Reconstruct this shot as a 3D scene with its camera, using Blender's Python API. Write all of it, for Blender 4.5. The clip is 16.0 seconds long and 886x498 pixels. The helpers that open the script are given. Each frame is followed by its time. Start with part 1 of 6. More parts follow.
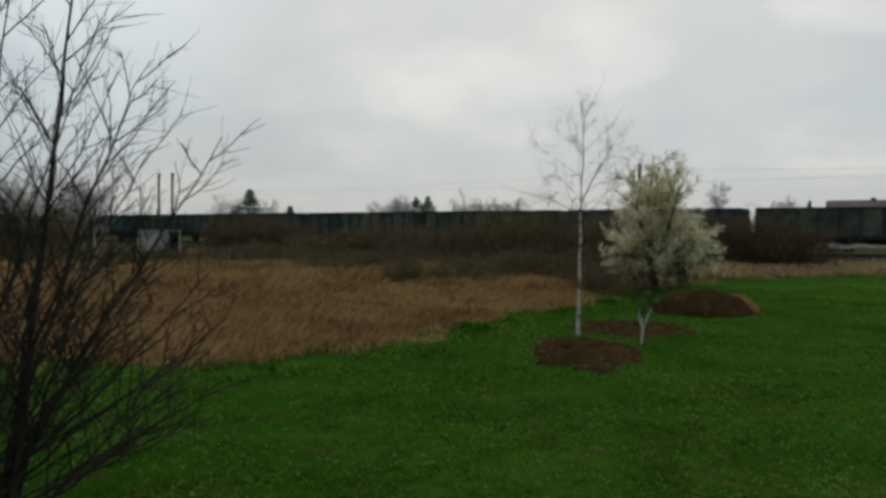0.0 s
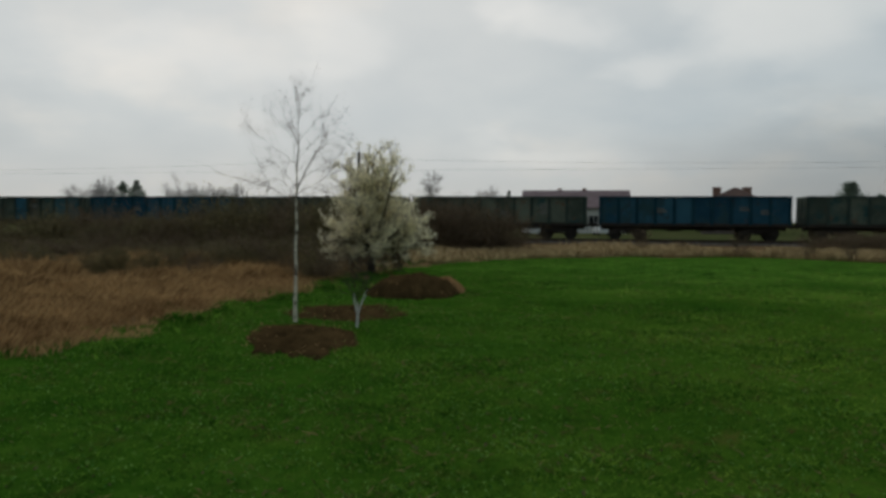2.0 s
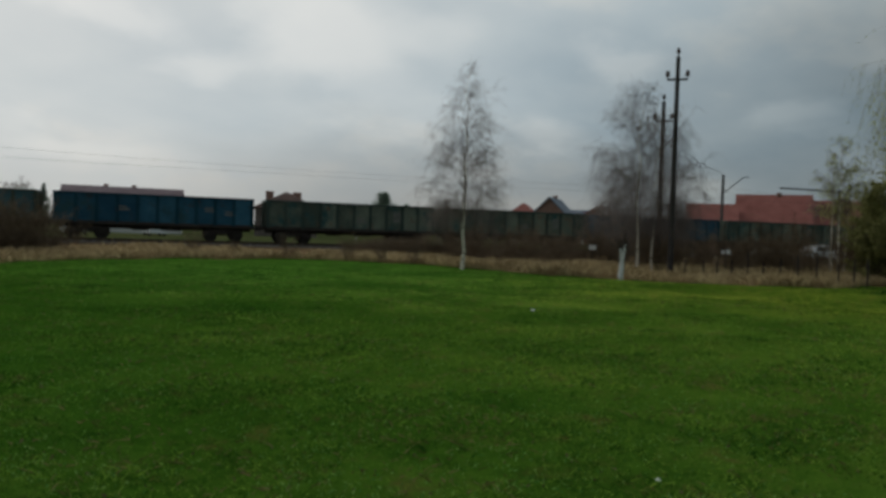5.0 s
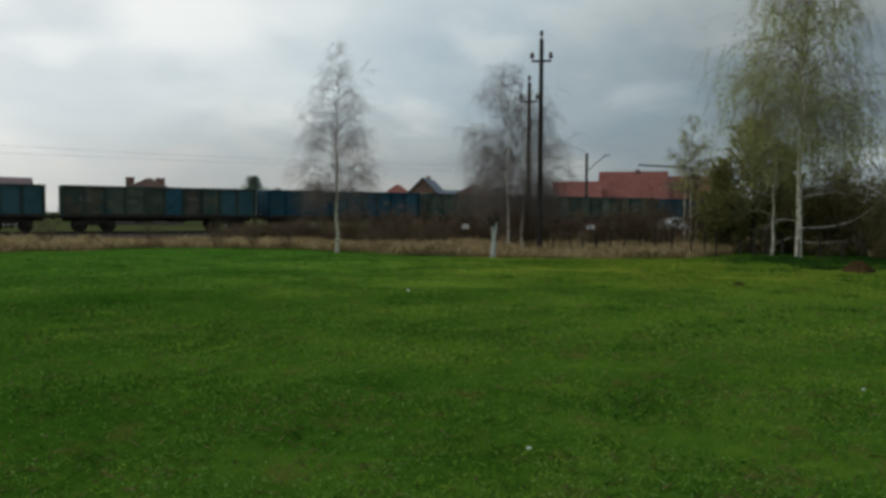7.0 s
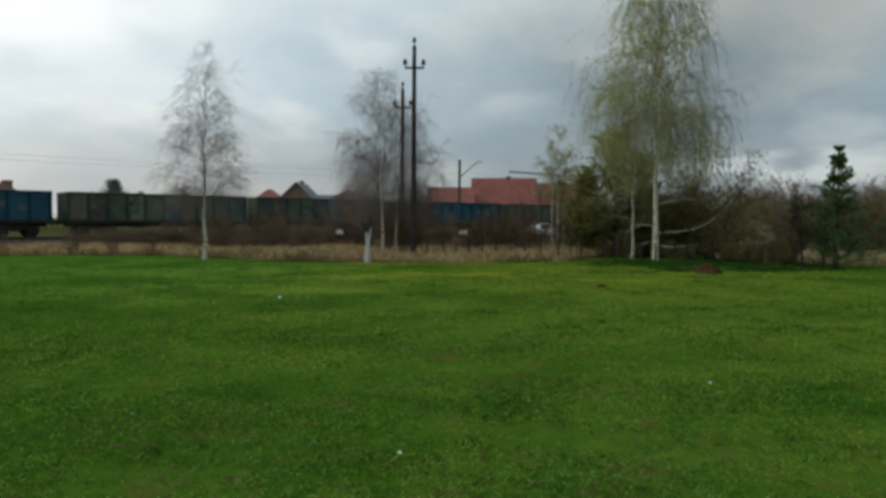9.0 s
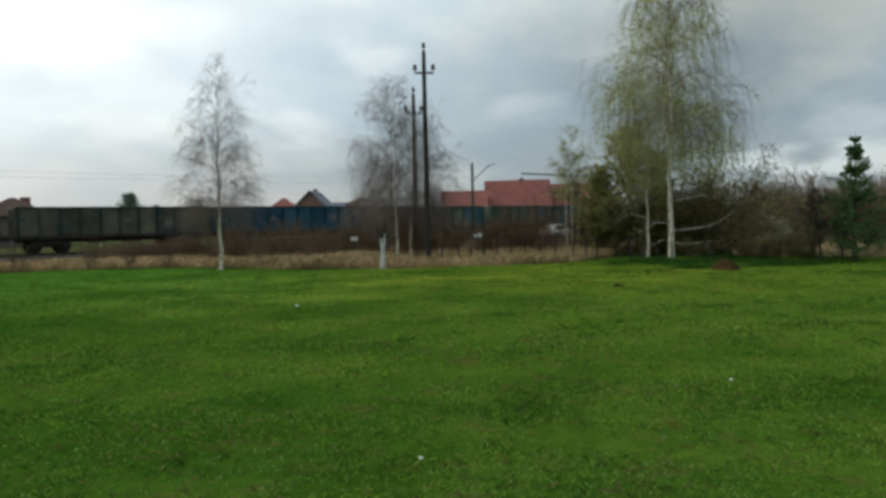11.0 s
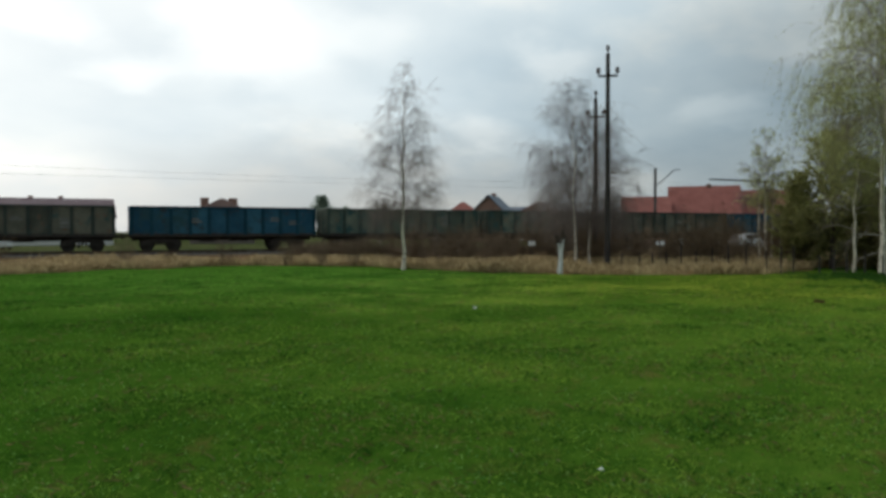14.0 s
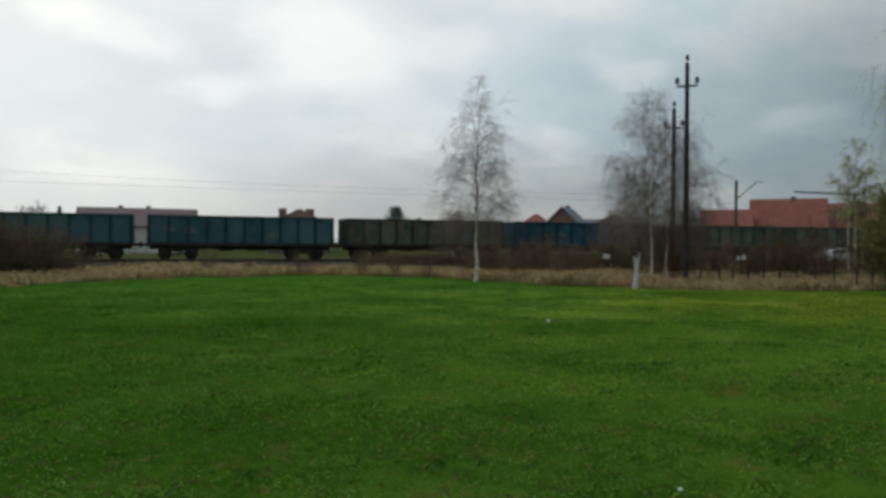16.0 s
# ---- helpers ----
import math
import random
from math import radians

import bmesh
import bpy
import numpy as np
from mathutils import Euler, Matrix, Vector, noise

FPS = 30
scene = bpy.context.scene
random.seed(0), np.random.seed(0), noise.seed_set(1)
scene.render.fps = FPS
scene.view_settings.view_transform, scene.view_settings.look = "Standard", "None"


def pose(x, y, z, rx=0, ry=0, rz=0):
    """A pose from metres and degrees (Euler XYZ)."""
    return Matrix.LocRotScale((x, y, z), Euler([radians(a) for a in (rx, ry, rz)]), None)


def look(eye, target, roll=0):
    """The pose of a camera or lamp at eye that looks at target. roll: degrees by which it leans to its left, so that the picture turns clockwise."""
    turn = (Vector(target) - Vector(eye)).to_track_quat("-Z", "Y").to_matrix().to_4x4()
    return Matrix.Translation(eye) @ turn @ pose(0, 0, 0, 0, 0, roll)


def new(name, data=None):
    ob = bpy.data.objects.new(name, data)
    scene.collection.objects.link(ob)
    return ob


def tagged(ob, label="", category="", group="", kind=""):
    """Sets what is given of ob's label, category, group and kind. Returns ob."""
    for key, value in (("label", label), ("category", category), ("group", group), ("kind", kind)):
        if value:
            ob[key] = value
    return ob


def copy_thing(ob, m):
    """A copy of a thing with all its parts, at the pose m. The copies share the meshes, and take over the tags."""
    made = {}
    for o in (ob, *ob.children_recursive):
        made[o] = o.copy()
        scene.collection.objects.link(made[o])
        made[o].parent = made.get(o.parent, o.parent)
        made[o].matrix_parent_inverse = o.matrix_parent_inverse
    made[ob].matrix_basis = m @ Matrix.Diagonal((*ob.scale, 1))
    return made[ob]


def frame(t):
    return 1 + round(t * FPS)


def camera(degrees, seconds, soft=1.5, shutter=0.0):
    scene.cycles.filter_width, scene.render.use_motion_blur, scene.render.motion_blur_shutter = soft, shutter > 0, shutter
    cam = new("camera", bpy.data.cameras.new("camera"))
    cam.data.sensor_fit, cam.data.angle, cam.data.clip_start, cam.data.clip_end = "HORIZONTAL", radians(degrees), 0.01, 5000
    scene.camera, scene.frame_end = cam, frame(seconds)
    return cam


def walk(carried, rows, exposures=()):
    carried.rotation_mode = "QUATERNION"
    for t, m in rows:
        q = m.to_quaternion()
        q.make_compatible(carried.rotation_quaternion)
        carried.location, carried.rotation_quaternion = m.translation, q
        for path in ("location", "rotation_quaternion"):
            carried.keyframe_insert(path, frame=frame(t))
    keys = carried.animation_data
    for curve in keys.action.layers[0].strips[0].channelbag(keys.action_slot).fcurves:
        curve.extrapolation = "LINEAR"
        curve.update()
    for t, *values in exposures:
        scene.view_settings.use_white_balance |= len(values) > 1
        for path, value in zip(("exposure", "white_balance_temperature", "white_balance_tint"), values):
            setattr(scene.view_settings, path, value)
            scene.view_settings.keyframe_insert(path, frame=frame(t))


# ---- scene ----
EYE = 1.65                     # height of the camera over the lawn
REACH = 0.266                  # the camera is held this far in front of the body that turns
TRACK = -28.98                 # bearing of the foot of the perpendicular on the railway
TRACK_FAR = 58.06              # distance of the railway's axis
RAIL_Z = 0.30                  # rail top over the lawn


def aim(yaw, pitch, roll):
    """Camera pose for a turn to the left, a tilt up and a lean, in degrees."""
    a = radians(yaw)
    return (Matrix.Translation((-math.sin(a) * REACH, math.cos(a) * REACH, EYE))
            @ Matrix.Rotation(a, 4, "Z") @ Matrix.Rotation(radians(90 + pitch), 4, "X") @ Matrix.Rotation(radians(roll), 4, "Z"))


cam = camera(60.78, 16.0, soft=3.4)
walk(cam, [
        (0, aim(3.87, -1.32, 0.36)),
        (0.5, aim(1.37, -2.01, 0.22)),
        (1, aim(-2.94, -2.52, 0.3)),
        (1.5, aim(-8.99, -2.34, 0.61)),
        (2, aim(-16.96, -2.2, 0.36)),
        (2.5, aim(-23.8, -2.54, 0.4)),
        (3, aim(-31.99, -2.96, 0.1)),
        (3.5, aim(-37.67, -3.01, 0.73)),
        (4, aim(-41.46, -2.69, 0.16)),
        (4.5, aim(-46.07, -2.04, 1.68)),
        (5, aim(-49.77, -1.42, 1.93)),
        (5.2, aim(-51.89, -1.81, 1.66)),
        (7.3, aim(-60.83, -2.06, 0.78)),
        (7.5, aim(-62.34, -1.63, 1.07)),
        (8, aim(-65.72, -1.51, 0.68)),
        (8.5, aim(-67.55, -2.04, 1.17)),
        (8.7, aim(-68.46, -2.22, 0.7)),
        (10.8, aim(-67.75, -1.89, -1.23)),
        (11, aim(-67.52, -1.84, -1.28)),
        (11.5, aim(-66.95, -1.77, -1.1)),
        (12, aim(-66.58, -1.67, -1.22)),
        (12.5, aim(-66.89, -1.44, -1.1)),
        (13, aim(-63.54, -0.99, -0.39)),
        (13.5, aim(-59.37, -0.99, 0.07)),
        (14, aim(-54.23, -1.33, -0.05)),
        (14.5, aim(-52.16, -0.72, 0.13)),
        (15, aim(-51.16, -0.54, -0.03)),
        (15.5, aim(-49.91, -0.9, -0.14)),
        (16, aim(-48.75, -0.47, 0.49))],
     exposures=[(0, -0.84), (2, -0.88), (4, -0.89), (5, -0.84), (7.5, -0.40), (8.5, -0.31), (11, -0.06), (13, -0.09), (14.5, -0.22), (16, -0.40)])


def polar(bearing, far, z=0.0):
    """A place by its bearing (degrees to the left of +y) and distance."""
    a = radians(bearing)
    return Vector((-math.sin(a) * far, math.cos(a) * far, z))


def on_track(along, off=0.0, z=0.0):
    """A place by its way along the railway and its offset behind the axis."""
    a = radians(TRACK)
    n, u = Vector((-math.sin(a), math.cos(a), 0)), Vector((math.cos(a), math.sin(a), 0))
    return n * (TRACK_FAR + off) + u * along + Vector((0, 0, z))


# ---- sky and sun ----
def sky():
    w = bpy.data.worlds.new("sky")
    scene.world = w
    w.use_nodes = True
    nt = w.node_tree
    nt.nodes.clear()
    N = nt.nodes.new

    def M(operation):
        n = N("ShaderNodeMath")
        n.operation = operation
        return n

    def mixer(kind, blend="MIX"):
        n = N("ShaderNodeMix")
        n.data_type, n.blend_type = kind, blend
        return n

    def smooth():
        n = N("ShaderNodeMapRange")
        n.interpolation_type = "SMOOTHSTEP"
        return n

    L = nt.links.new
    tc = N("ShaderNodeTexCoord")
    sep = N("ShaderNodeSeparateXYZ")
    L(tc.outputs["Generated"], sep.inputs[0])
    up = M("MAXIMUM")
    L(sep.outputs["Z"], up.inputs[0])
    up.inputs[1].default_value = 0.0
    lift = M("ADD")
    L(up.outputs[0], lift.inputs[0])
    lift.inputs[1].default_value = 0.34
    flat = N("ShaderNodeCombineXYZ")
    for i, ax in enumerate("XY"):
        dv = M("DIVIDE")
        L(sep.outputs[ax], dv.inputs[0])
        L(lift.outputs[0], dv.inputs[1])
        L(dv.outputs[0], flat.inputs[i])
    big = N("ShaderNodeTexNoise")
    big.inputs["Scale"].default_value, big.inputs["Detail"].default_value, big.inputs["Roughness"].default_value = 1.0, 6, 0.46
    big.inputs["Distortion"].default_value = 0.3
    L(flat.outputs[0], big.inputs["Vector"])
    puff = N("ShaderNodeTexNoise")
    puff.inputs["Scale"].default_value, puff.inputs["Detail"].default_value, puff.inputs["Roughness"].default_value = 3.6, 6, 0.5
    L(flat.outputs[0], puff.inputs["Vector"])
    mixn = mixer("FLOAT")
    mixn.inputs["Factor"].default_value = 0.38
    L(big.outputs["Fac"], mixn.inputs["A"])
    L(puff.outputs["Fac"], mixn.inputs["B"])
    ramp = N("ShaderNodeValToRGB")
    L(mixn.outputs["Result"], ramp.inputs[0])
    e = ramp.color_ramp.elements
    e[0].position, e[0].color = 0.37, (0.445, 0.555, 0.645, 1)
    e[1].position, e[1].color = 0.625, (0.83, 0.85, 0.84, 1)
    mid = e.new(0.5)
    mid.color = (0.56, 0.655, 0.725, 1)
    # thin cloud before the sun: brighter on that side, darker and bluer away from it
    dot = N("ShaderNodeVectorMath")
    dot.operation = "DOT_PRODUCT"
    L(tc.outputs["Generated"], dot.inputs[0])
    dot.inputs[1].default_value = polar(SUN_BEARING, math.cos(radians(SUN_UP)), math.sin(radians(SUN_UP)))
    near_sun = N("ShaderNodeMapRange")
    L(dot.outputs["Value"], near_sun.inputs["Value"])
    for k, v in (("From Min", 0.2), ("From Max", 1.0), ("To Min", 0.82), ("To Max", 2.12)):
        near_sun.inputs[k].default_value = v
    # single clouds: bearing, height, half width, half height (degrees), and how much lighter or darker
    ruffle = N("ShaderNodeVectorMath")
    ruffle.operation = "MULTIPLY_ADD"
    L(puff.outputs["Color"], ruffle.inputs[0])
    ruffle.inputs[1].default_value = (0.16, 0.16, 0.10)
    L(tc.outputs["Generated"], ruffle.inputs[2])
    side_value, white_value = near_sun.outputs["Result"], None
    for bearing, rise, wide, high, amount in CLOUDS:
        a, e_ = radians(bearing), radians(rise)
        middle = polar(bearing, math.cos(e_), math.sin(e_)) + Vector((0.08, 0.08, 0.05))
        off = N("ShaderNodeVectorMath")
        off.operation = "SUBTRACT"
        L(ruffle.outputs[0], off.inputs[0])
        off.inputs[1].default_value = middle
        axes = []
        for axis, size in ((Vector((math.cos(a), math.sin(a), 0)), wide), (Vector((math.sin(a) * math.sin(e_), -math.cos(a) * math.sin(e_), math.cos(e_))), high)):
            d = N("ShaderNodeVectorMath")
            d.operation = "DOT_PRODUCT"
            L(off.outputs[0], d.inputs[0])
            d.inputs[1].default_value = axis / radians(size)
            axes.append(d.outputs["Value"])
        ahead = N("ShaderNodeVectorMath")
        ahead.operation = "DOT_PRODUCT"
        L(tc.outputs["Generated"], ahead.inputs[0])
        ahead.inputs[1].default_value = middle
        far_side = M("LESS_THAN")
        L(ahead.outputs["Value"], far_side.inputs[0])
        far_side.inputs[1].default_value = 0.0
        both_ = N("ShaderNodeCombineXYZ")
        L(axes[0], both_.inputs[0])
        L(axes[1], both_.inputs[1])
        L(far_side.outputs[0], both_.inputs[2])
        out_ = N("ShaderNodeVectorMath")
        out_.operation = "LENGTH"
        L(both_.outputs[0], out_.inputs[0])
        fade = smooth()
        L(out_.outputs["Value"], fade.inputs["Value"])
        for k, v in (("From Min", 1.35), ("From Max", 0.3), ("To Min", 0.0), ("To Max", amount)):
            fade.inputs[k].default_value = v
        add = M("ADD")
        L(side_value, add.inputs[0])
        L(fade.outputs["Result"], add.inputs[1])
        side_value = add.outputs[0]
        if amount > 0 and bearing < 30:
            more = M("MULTIPLY_ADD")
            L(fade.outputs["Result"], more.inputs[0])
            more.inputs[1].default_value, more.inputs[2].default_value = 1.7, 0.0
            if white_value is not None:
                L(white_value, more.inputs[2])
            white_value = more.outputs[0]
    # pale warm haze at the horizon
    hz = smooth()
    L(up.outputs[0], hz.inputs["Value"])
    for k, v in (("From Min", 0.0), ("From Max", 0.15), ("To Min", 0.7), ("To Max", 0.0)):
        hz.inputs[k].default_value = v
    haze = mixer("RGBA")
    L(hz.outputs["Result"], haze.inputs["Factor"])
    L(ramp.outputs[0], haze.inputs["A"])
    haze.inputs["B"].default_value = (0.462, 0.48, 0.506, 1)
    # the thin cloud is warmer towards the sun
    warm = N("ShaderNodeMapRange")
    L(dot.outputs["Value"], warm.inputs["Value"])
    warm.inputs["From Min"].default_value, warm.inputs["From Max"].default_value = 0.3, 1.0
    tone = mixer("RGBA")
    L(warm.outputs["Result"], tone.inputs["Factor"])
    tone.inputs["A"].default_value, tone.inputs["B"].default_value = (0.945, 1.0, 0.98, 1), (1.09, 1.0, 0.925, 1)
    pale = mixer("RGBA")
    L(white_value, pale.inputs["Factor"])
    L(haze.outputs["Result"], pale.inputs["A"])
    pale.inputs["B"].default_value = (0.66, 0.668, 0.665, 1)
    veil = mixer("RGBA")
    veil_share = N("ShaderNodeMapRange")
    L(dot.outputs["Value"], veil_share.inputs["Value"])
    for k, v in (("From Min", 0.45), ("From Max", 0.9), ("To Min", 0.0), ("To Max", 0.62)):
        veil_share.inputs[k].default_value = v
    L(veil_share.outputs["Result"], veil.inputs["Factor"])
    L(pale.outputs["Result"], veil.inputs["A"])
    veil.inputs["B"].default_value = (0.60, 0.635, 0.65, 1)
    toned = mixer("RGBA", "MULTIPLY")
    toned.inputs["Factor"].default_value = 1.0
    L(veil.outputs["Result"], toned.inputs["A"])
    L(tone.outputs["Result"], toned.inputs["B"])
    glow = mixer("RGBA", "MULTIPLY")
    glow.inputs["Factor"].default_value = 1.0
    L(toned.outputs["Result"], glow.inputs["A"])
    L(side_value, glow.inputs["B"])
    cloud = N("ShaderNodeBackground")
    L(glow.outputs["Result"], cloud.inputs["Color"])
    cloud.inputs["Strength"].default_value = 1.0
    clear = N("ShaderNodeTexSky")
    clear.sky_type, clear.sun_disc = "NISHITA", False
    clear.sun_elevation, clear.sun_rotation = radians(SUN_UP), radians(-SUN_BEARING)
    blue = N("ShaderNodeBackground")
    L(clear.outputs[0], blue.inputs["Color"])
    blue.inputs["Strength"].default_value = 0.06
    both = N("ShaderNodeMixShader")
    both.inputs[0].default_value = 0.9
    L(blue.outputs[0], both.inputs[1])
    L(cloud.outputs[0], both.inputs[2])
    out = N("ShaderNodeOutputWorld")
    L(both.outputs[0], out.inputs["Surface"])


SUN_BEARING, SUN_UP = -4, 38
CLOUDS = ((33, 20, 15, 13, 0.55), (2, 11.5, 10, 2.2, 0.20), (-9.4, 13, 3, 3, 0.20), (-22, 15.5, 2.5, 2, 0.22), (18, 7, 8, 3, -0.12), (-32, 11.5, 4, 1.5, 0.22), (-26, 14.2, 4, 1.6, 0.22), (-41, 14, 6, 4, 0.36), (-49, 14.5, 3.5, 2, 0.18), (-46, 9, 5, 2.4, 0.12),
          (-25, 4.8, 7, 1.2, 0.16), (-74, 9, 17, 8, -0.26), (-58, 7, 2.6, 1.7, 0.24), (-62.7, 12.7, 3, 1.8, 0.24), (-73.8, 8.6, 3, 1.4, 0.18), (-97, 6.5, 3, 2, 0.2), (-94, 3.9, 7, 1.1, 0.40), (-49, 3, 19, 5, -0.38), (-89, 13, 13, 8, -0.20), (-82, 12.5, 5, 1.2, 0.12))
sky()
sun = new("sun", bpy.data.lights.new("sun", "SUN"))
sun.data.energy, sun.data.angle, sun.data.color = 0.7, radians(15), (1.0, 0.96, 0.9)
sun.matrix_world = look(polar(SUN_BEARING, 50, 50 * math.tan(radians(SUN_UP))), (0, 0, 0))


# ---- materials ----
def material(name, dark, light, scale=4.0, rough=0.85, metal=0.0, fine=40.0, bump=0.2, per_object=0.0, per_island=0.0, coat=None, gloss=0.12):
    """A surface between two colours: broad stains, fine grain and relief. coat: (colour, amount, scale) of patches, such as rust."""
    m = bpy.data.materials.new(name)
    m.use_nodes = True
    nt = m.node_tree
    L = nt.links.new
    bsdf = nt.nodes["Principled BSDF"]
    bsdf.inputs["Roughness"].default_value, bsdf.inputs["Metallic"].default_value = rough, metal
    bsdf.inputs["Specular IOR Level"].default_value = gloss
    tc = nt.nodes.new("ShaderNodeTexCoord")
    big = nt.nodes.new("ShaderNodeTexNoise")
    big.inputs["Scale"].default_value, big.inputs["Detail"].default_value, big.inputs["Roughness"].default_value = scale, 6, 0.62
    L(tc.outputs["Object"], big.inputs["Vector"])
    small = nt.nodes.new("ShaderNodeTexNoise")
    small.inputs["Scale"].default_value, small.inputs["Detail"].default_value = fine, 4
    L(tc.outputs["Object"], small.inputs["Vector"])
    add = nt.nodes.new("ShaderNodeMath")
    add.operation = "MULTIPLY_ADD"
    L(small.outputs["Fac"], add.inputs[0])
    add.inputs[1].default_value = 0.45
    L(big.outputs["Fac"], add.inputs[2])
    value = add.outputs[0]
    for amount, kind, socket in ((per_object, "ShaderNodeObjectInfo", "Random"), (per_island, "ShaderNodeNewGeometry", "Random Per Island")):
        if amount:
            info = nt.nodes.new(kind)
            more = nt.nodes.new("ShaderNodeMath")
            more.operation = "MULTIPLY_ADD"
            L(info.outputs[socket], more.inputs[0])
            more.inputs[1].default_value = amount
            L(value, more.inputs[2])
            less = nt.nodes.new("ShaderNodeMath")
            less.operation = "SUBTRACT"
            L(more.outputs[0], less.inputs[0])
            less.inputs[1].default_value = amount / 2
            value = less.outputs[0]
    ramp = nt.nodes.new("ShaderNodeValToRGB")
    ramp.color_ramp.elements[0].position, ramp.color_ramp.elements[1].position = 0.45, 1.0
    ramp.color_ramp.elements[0].color, ramp.color_ramp.elements[1].color = (*dark, 1), (*light, 1)
    L(value, ramp.inputs[0])
    colour = ramp.outputs[0]
    for c, amount, cscale in (coat or ()):
        spot = nt.nodes.new("ShaderNodeTexNoise")
        spot.inputs["Scale"].default_value, spot.inputs["Detail"].default_value, spot.inputs["Roughness"].default_value = cscale, 8, 0.7
        shift = nt.nodes.new("ShaderNodeVectorMath")
        shift.operation = "ADD"
        info = nt.nodes.new("ShaderNodeObjectInfo")
        L(tc.outputs["Object"], shift.inputs[0])
        L(info.outputs["Random"], shift.inputs[1])
        L(shift.outputs[0], spot.inputs["Vector"])
        cut = nt.nodes.new("ShaderNodeMapRange")
        L(spot.outputs["Fac"], cut.inputs["Value"])
        cut.inputs["From Min"].default_value, cut.inputs["From Max"].default_value = 0.68 - amount * 0.36, 0.78 - amount * 0.36
        mx = nt.nodes.new("ShaderNodeMix")
        mx.data_type = "RGBA"
        L(cut.outputs["Result"], mx.inputs["Factor"])
        L(colour, mx.inputs["A"])
        mx.inputs["B"].default_value = (*c, 1)
        colour = mx.outputs["Result"]
    L(colour, bsdf.inputs["Base Color"])
    if bump:
        b = nt.nodes.new("ShaderNodeBump")
        b.inputs["Strength"].default_value, b.inputs["Distance"].default_value = bump, 0.02
        L(value, b.inputs["Height"])
        L(b.outputs[0], bsdf.inputs["Normal"])
    return m


def leafy(name, dark, light, rough=0.6, through_=0.35, per_island=0.8, coat=None):
    """Thin blades and leaves, through which some light comes."""
    m = material(name, dark, light, 0.6, rough, fine=9.0, bump=0, per_island=per_island, coat=coat)
    nt = m.node_tree
    bsdf = nt.nodes["Principled BSDF"]
    tr = nt.nodes.new("ShaderNodeBsdfTranslucent")
    src = bsdf.inputs["Base Color"].links[0].from_socket
    nt.links.new(src, tr.inputs["Color"])
    mix = nt.nodes.new("ShaderNodeMixShader")
    mix.inputs[0].default_value = through_
    nt.links.new(bsdf.outputs[0], mix.inputs[1])
    nt.links.new(tr.outputs[0], mix.inputs[2])
    nt.links.new(mix.outputs[0], nt.nodes["Material Output"].inputs["Surface"])
    return m


def lawn():
    """Mown grass: greens mingled at four sizes, with withered bits."""
    m = bpy.data.materials.new("lawn")
    m.use_nodes = True
    nt = m.node_tree
    L = nt.links.new
    bsdf = nt.nodes["Principled BSDF"]
    bsdf.inputs["Roughness"].default_value, bsdf.inputs["Specular IOR Level"].default_value = 1.0, 0.0
    tc = nt.nodes.new("ShaderNodeTexCoord")
    value = None
    for scale, share in ((0.30, 0.32), (1.4, 0.30), (6.0, 0.26), (26.0, 0.24)):
        n = nt.nodes.new("ShaderNodeTexNoise")
        n.inputs["Scale"].default_value, n.inputs["Detail"].default_value, n.inputs["Roughness"].default_value = scale, 5, 0.6
        L(tc.outputs["Object"], n.inputs["Vector"])
        add = nt.nodes.new("ShaderNodeMath")
        add.operation = "MULTIPLY_ADD"
        L(n.outputs["Fac"], add.inputs[0])
        add.inputs[1].default_value = share
        add.inputs[2].default_value = 0.0
        if value is not None:
            L(value, add.inputs[2])
        value = add.outputs[0]
    ramp = nt.nodes.new("ShaderNodeValToRGB")
    e = ramp.color_ramp.elements
    e[0].position, e[0].color = 0.43, (0.0095, 0.0400, 0.0036, 1)
    e[1].position, e[1].color = 0.72, (0.0600, 0.1290, 0.0145, 1)
    mid = e.new(0.56)
    mid.color = (0.0285, 0.0830, 0.0075, 1)
    L(value, ramp.inputs[0])
    colour = ramp.outputs[0]
    for c, scale, lo, hi, most in (((0.070, 0.058, 0.020), 1.9, 0.52, 0.72, 0.65), ((0.085, 0.070, 0.030), 14.0, 0.58, 0.72, 0.5)):
        n = nt.nodes.new("ShaderNodeTexNoise")
        n.inputs["Scale"].default_value, n.inputs["Detail"].default_value, n.inputs["Roughness"].default_value = scale, 8, 0.72
        L(tc.outputs["Object"], n.inputs["Vector"])
        cut = nt.nodes.new("ShaderNodeMapRange")
        cut.interpolation_type = "SMOOTHSTEP"
        L(n.outputs["Fac"], cut.inputs["Value"])
        for k, v in (("From Min", lo), ("From Max", hi), ("To Min", 0.0), ("To Max", most)):
            cut.inputs[k].default_value = v
        mx = nt.nodes.new("ShaderNodeMix")
        mx.data_type = "RGBA"
        L(cut.outputs["Result"], mx.inputs["Factor"])
        L(colour, mx.inputs["A"])
        mx.inputs["B"].default_value = (*c, 1)
        colour = mx.outputs["Result"]
    L(colour, bsdf.inputs["Base Color"])
    b = nt.nodes.new("ShaderNodeBump")
    b.inputs["Strength"].default_value, b.inputs["Distance"].default_value = 0.7, 0.02
    L(value, b.inputs["Height"])
    L(b.outputs[0], bsdf.inputs["Normal"])
    return m


GRASS = lawn()


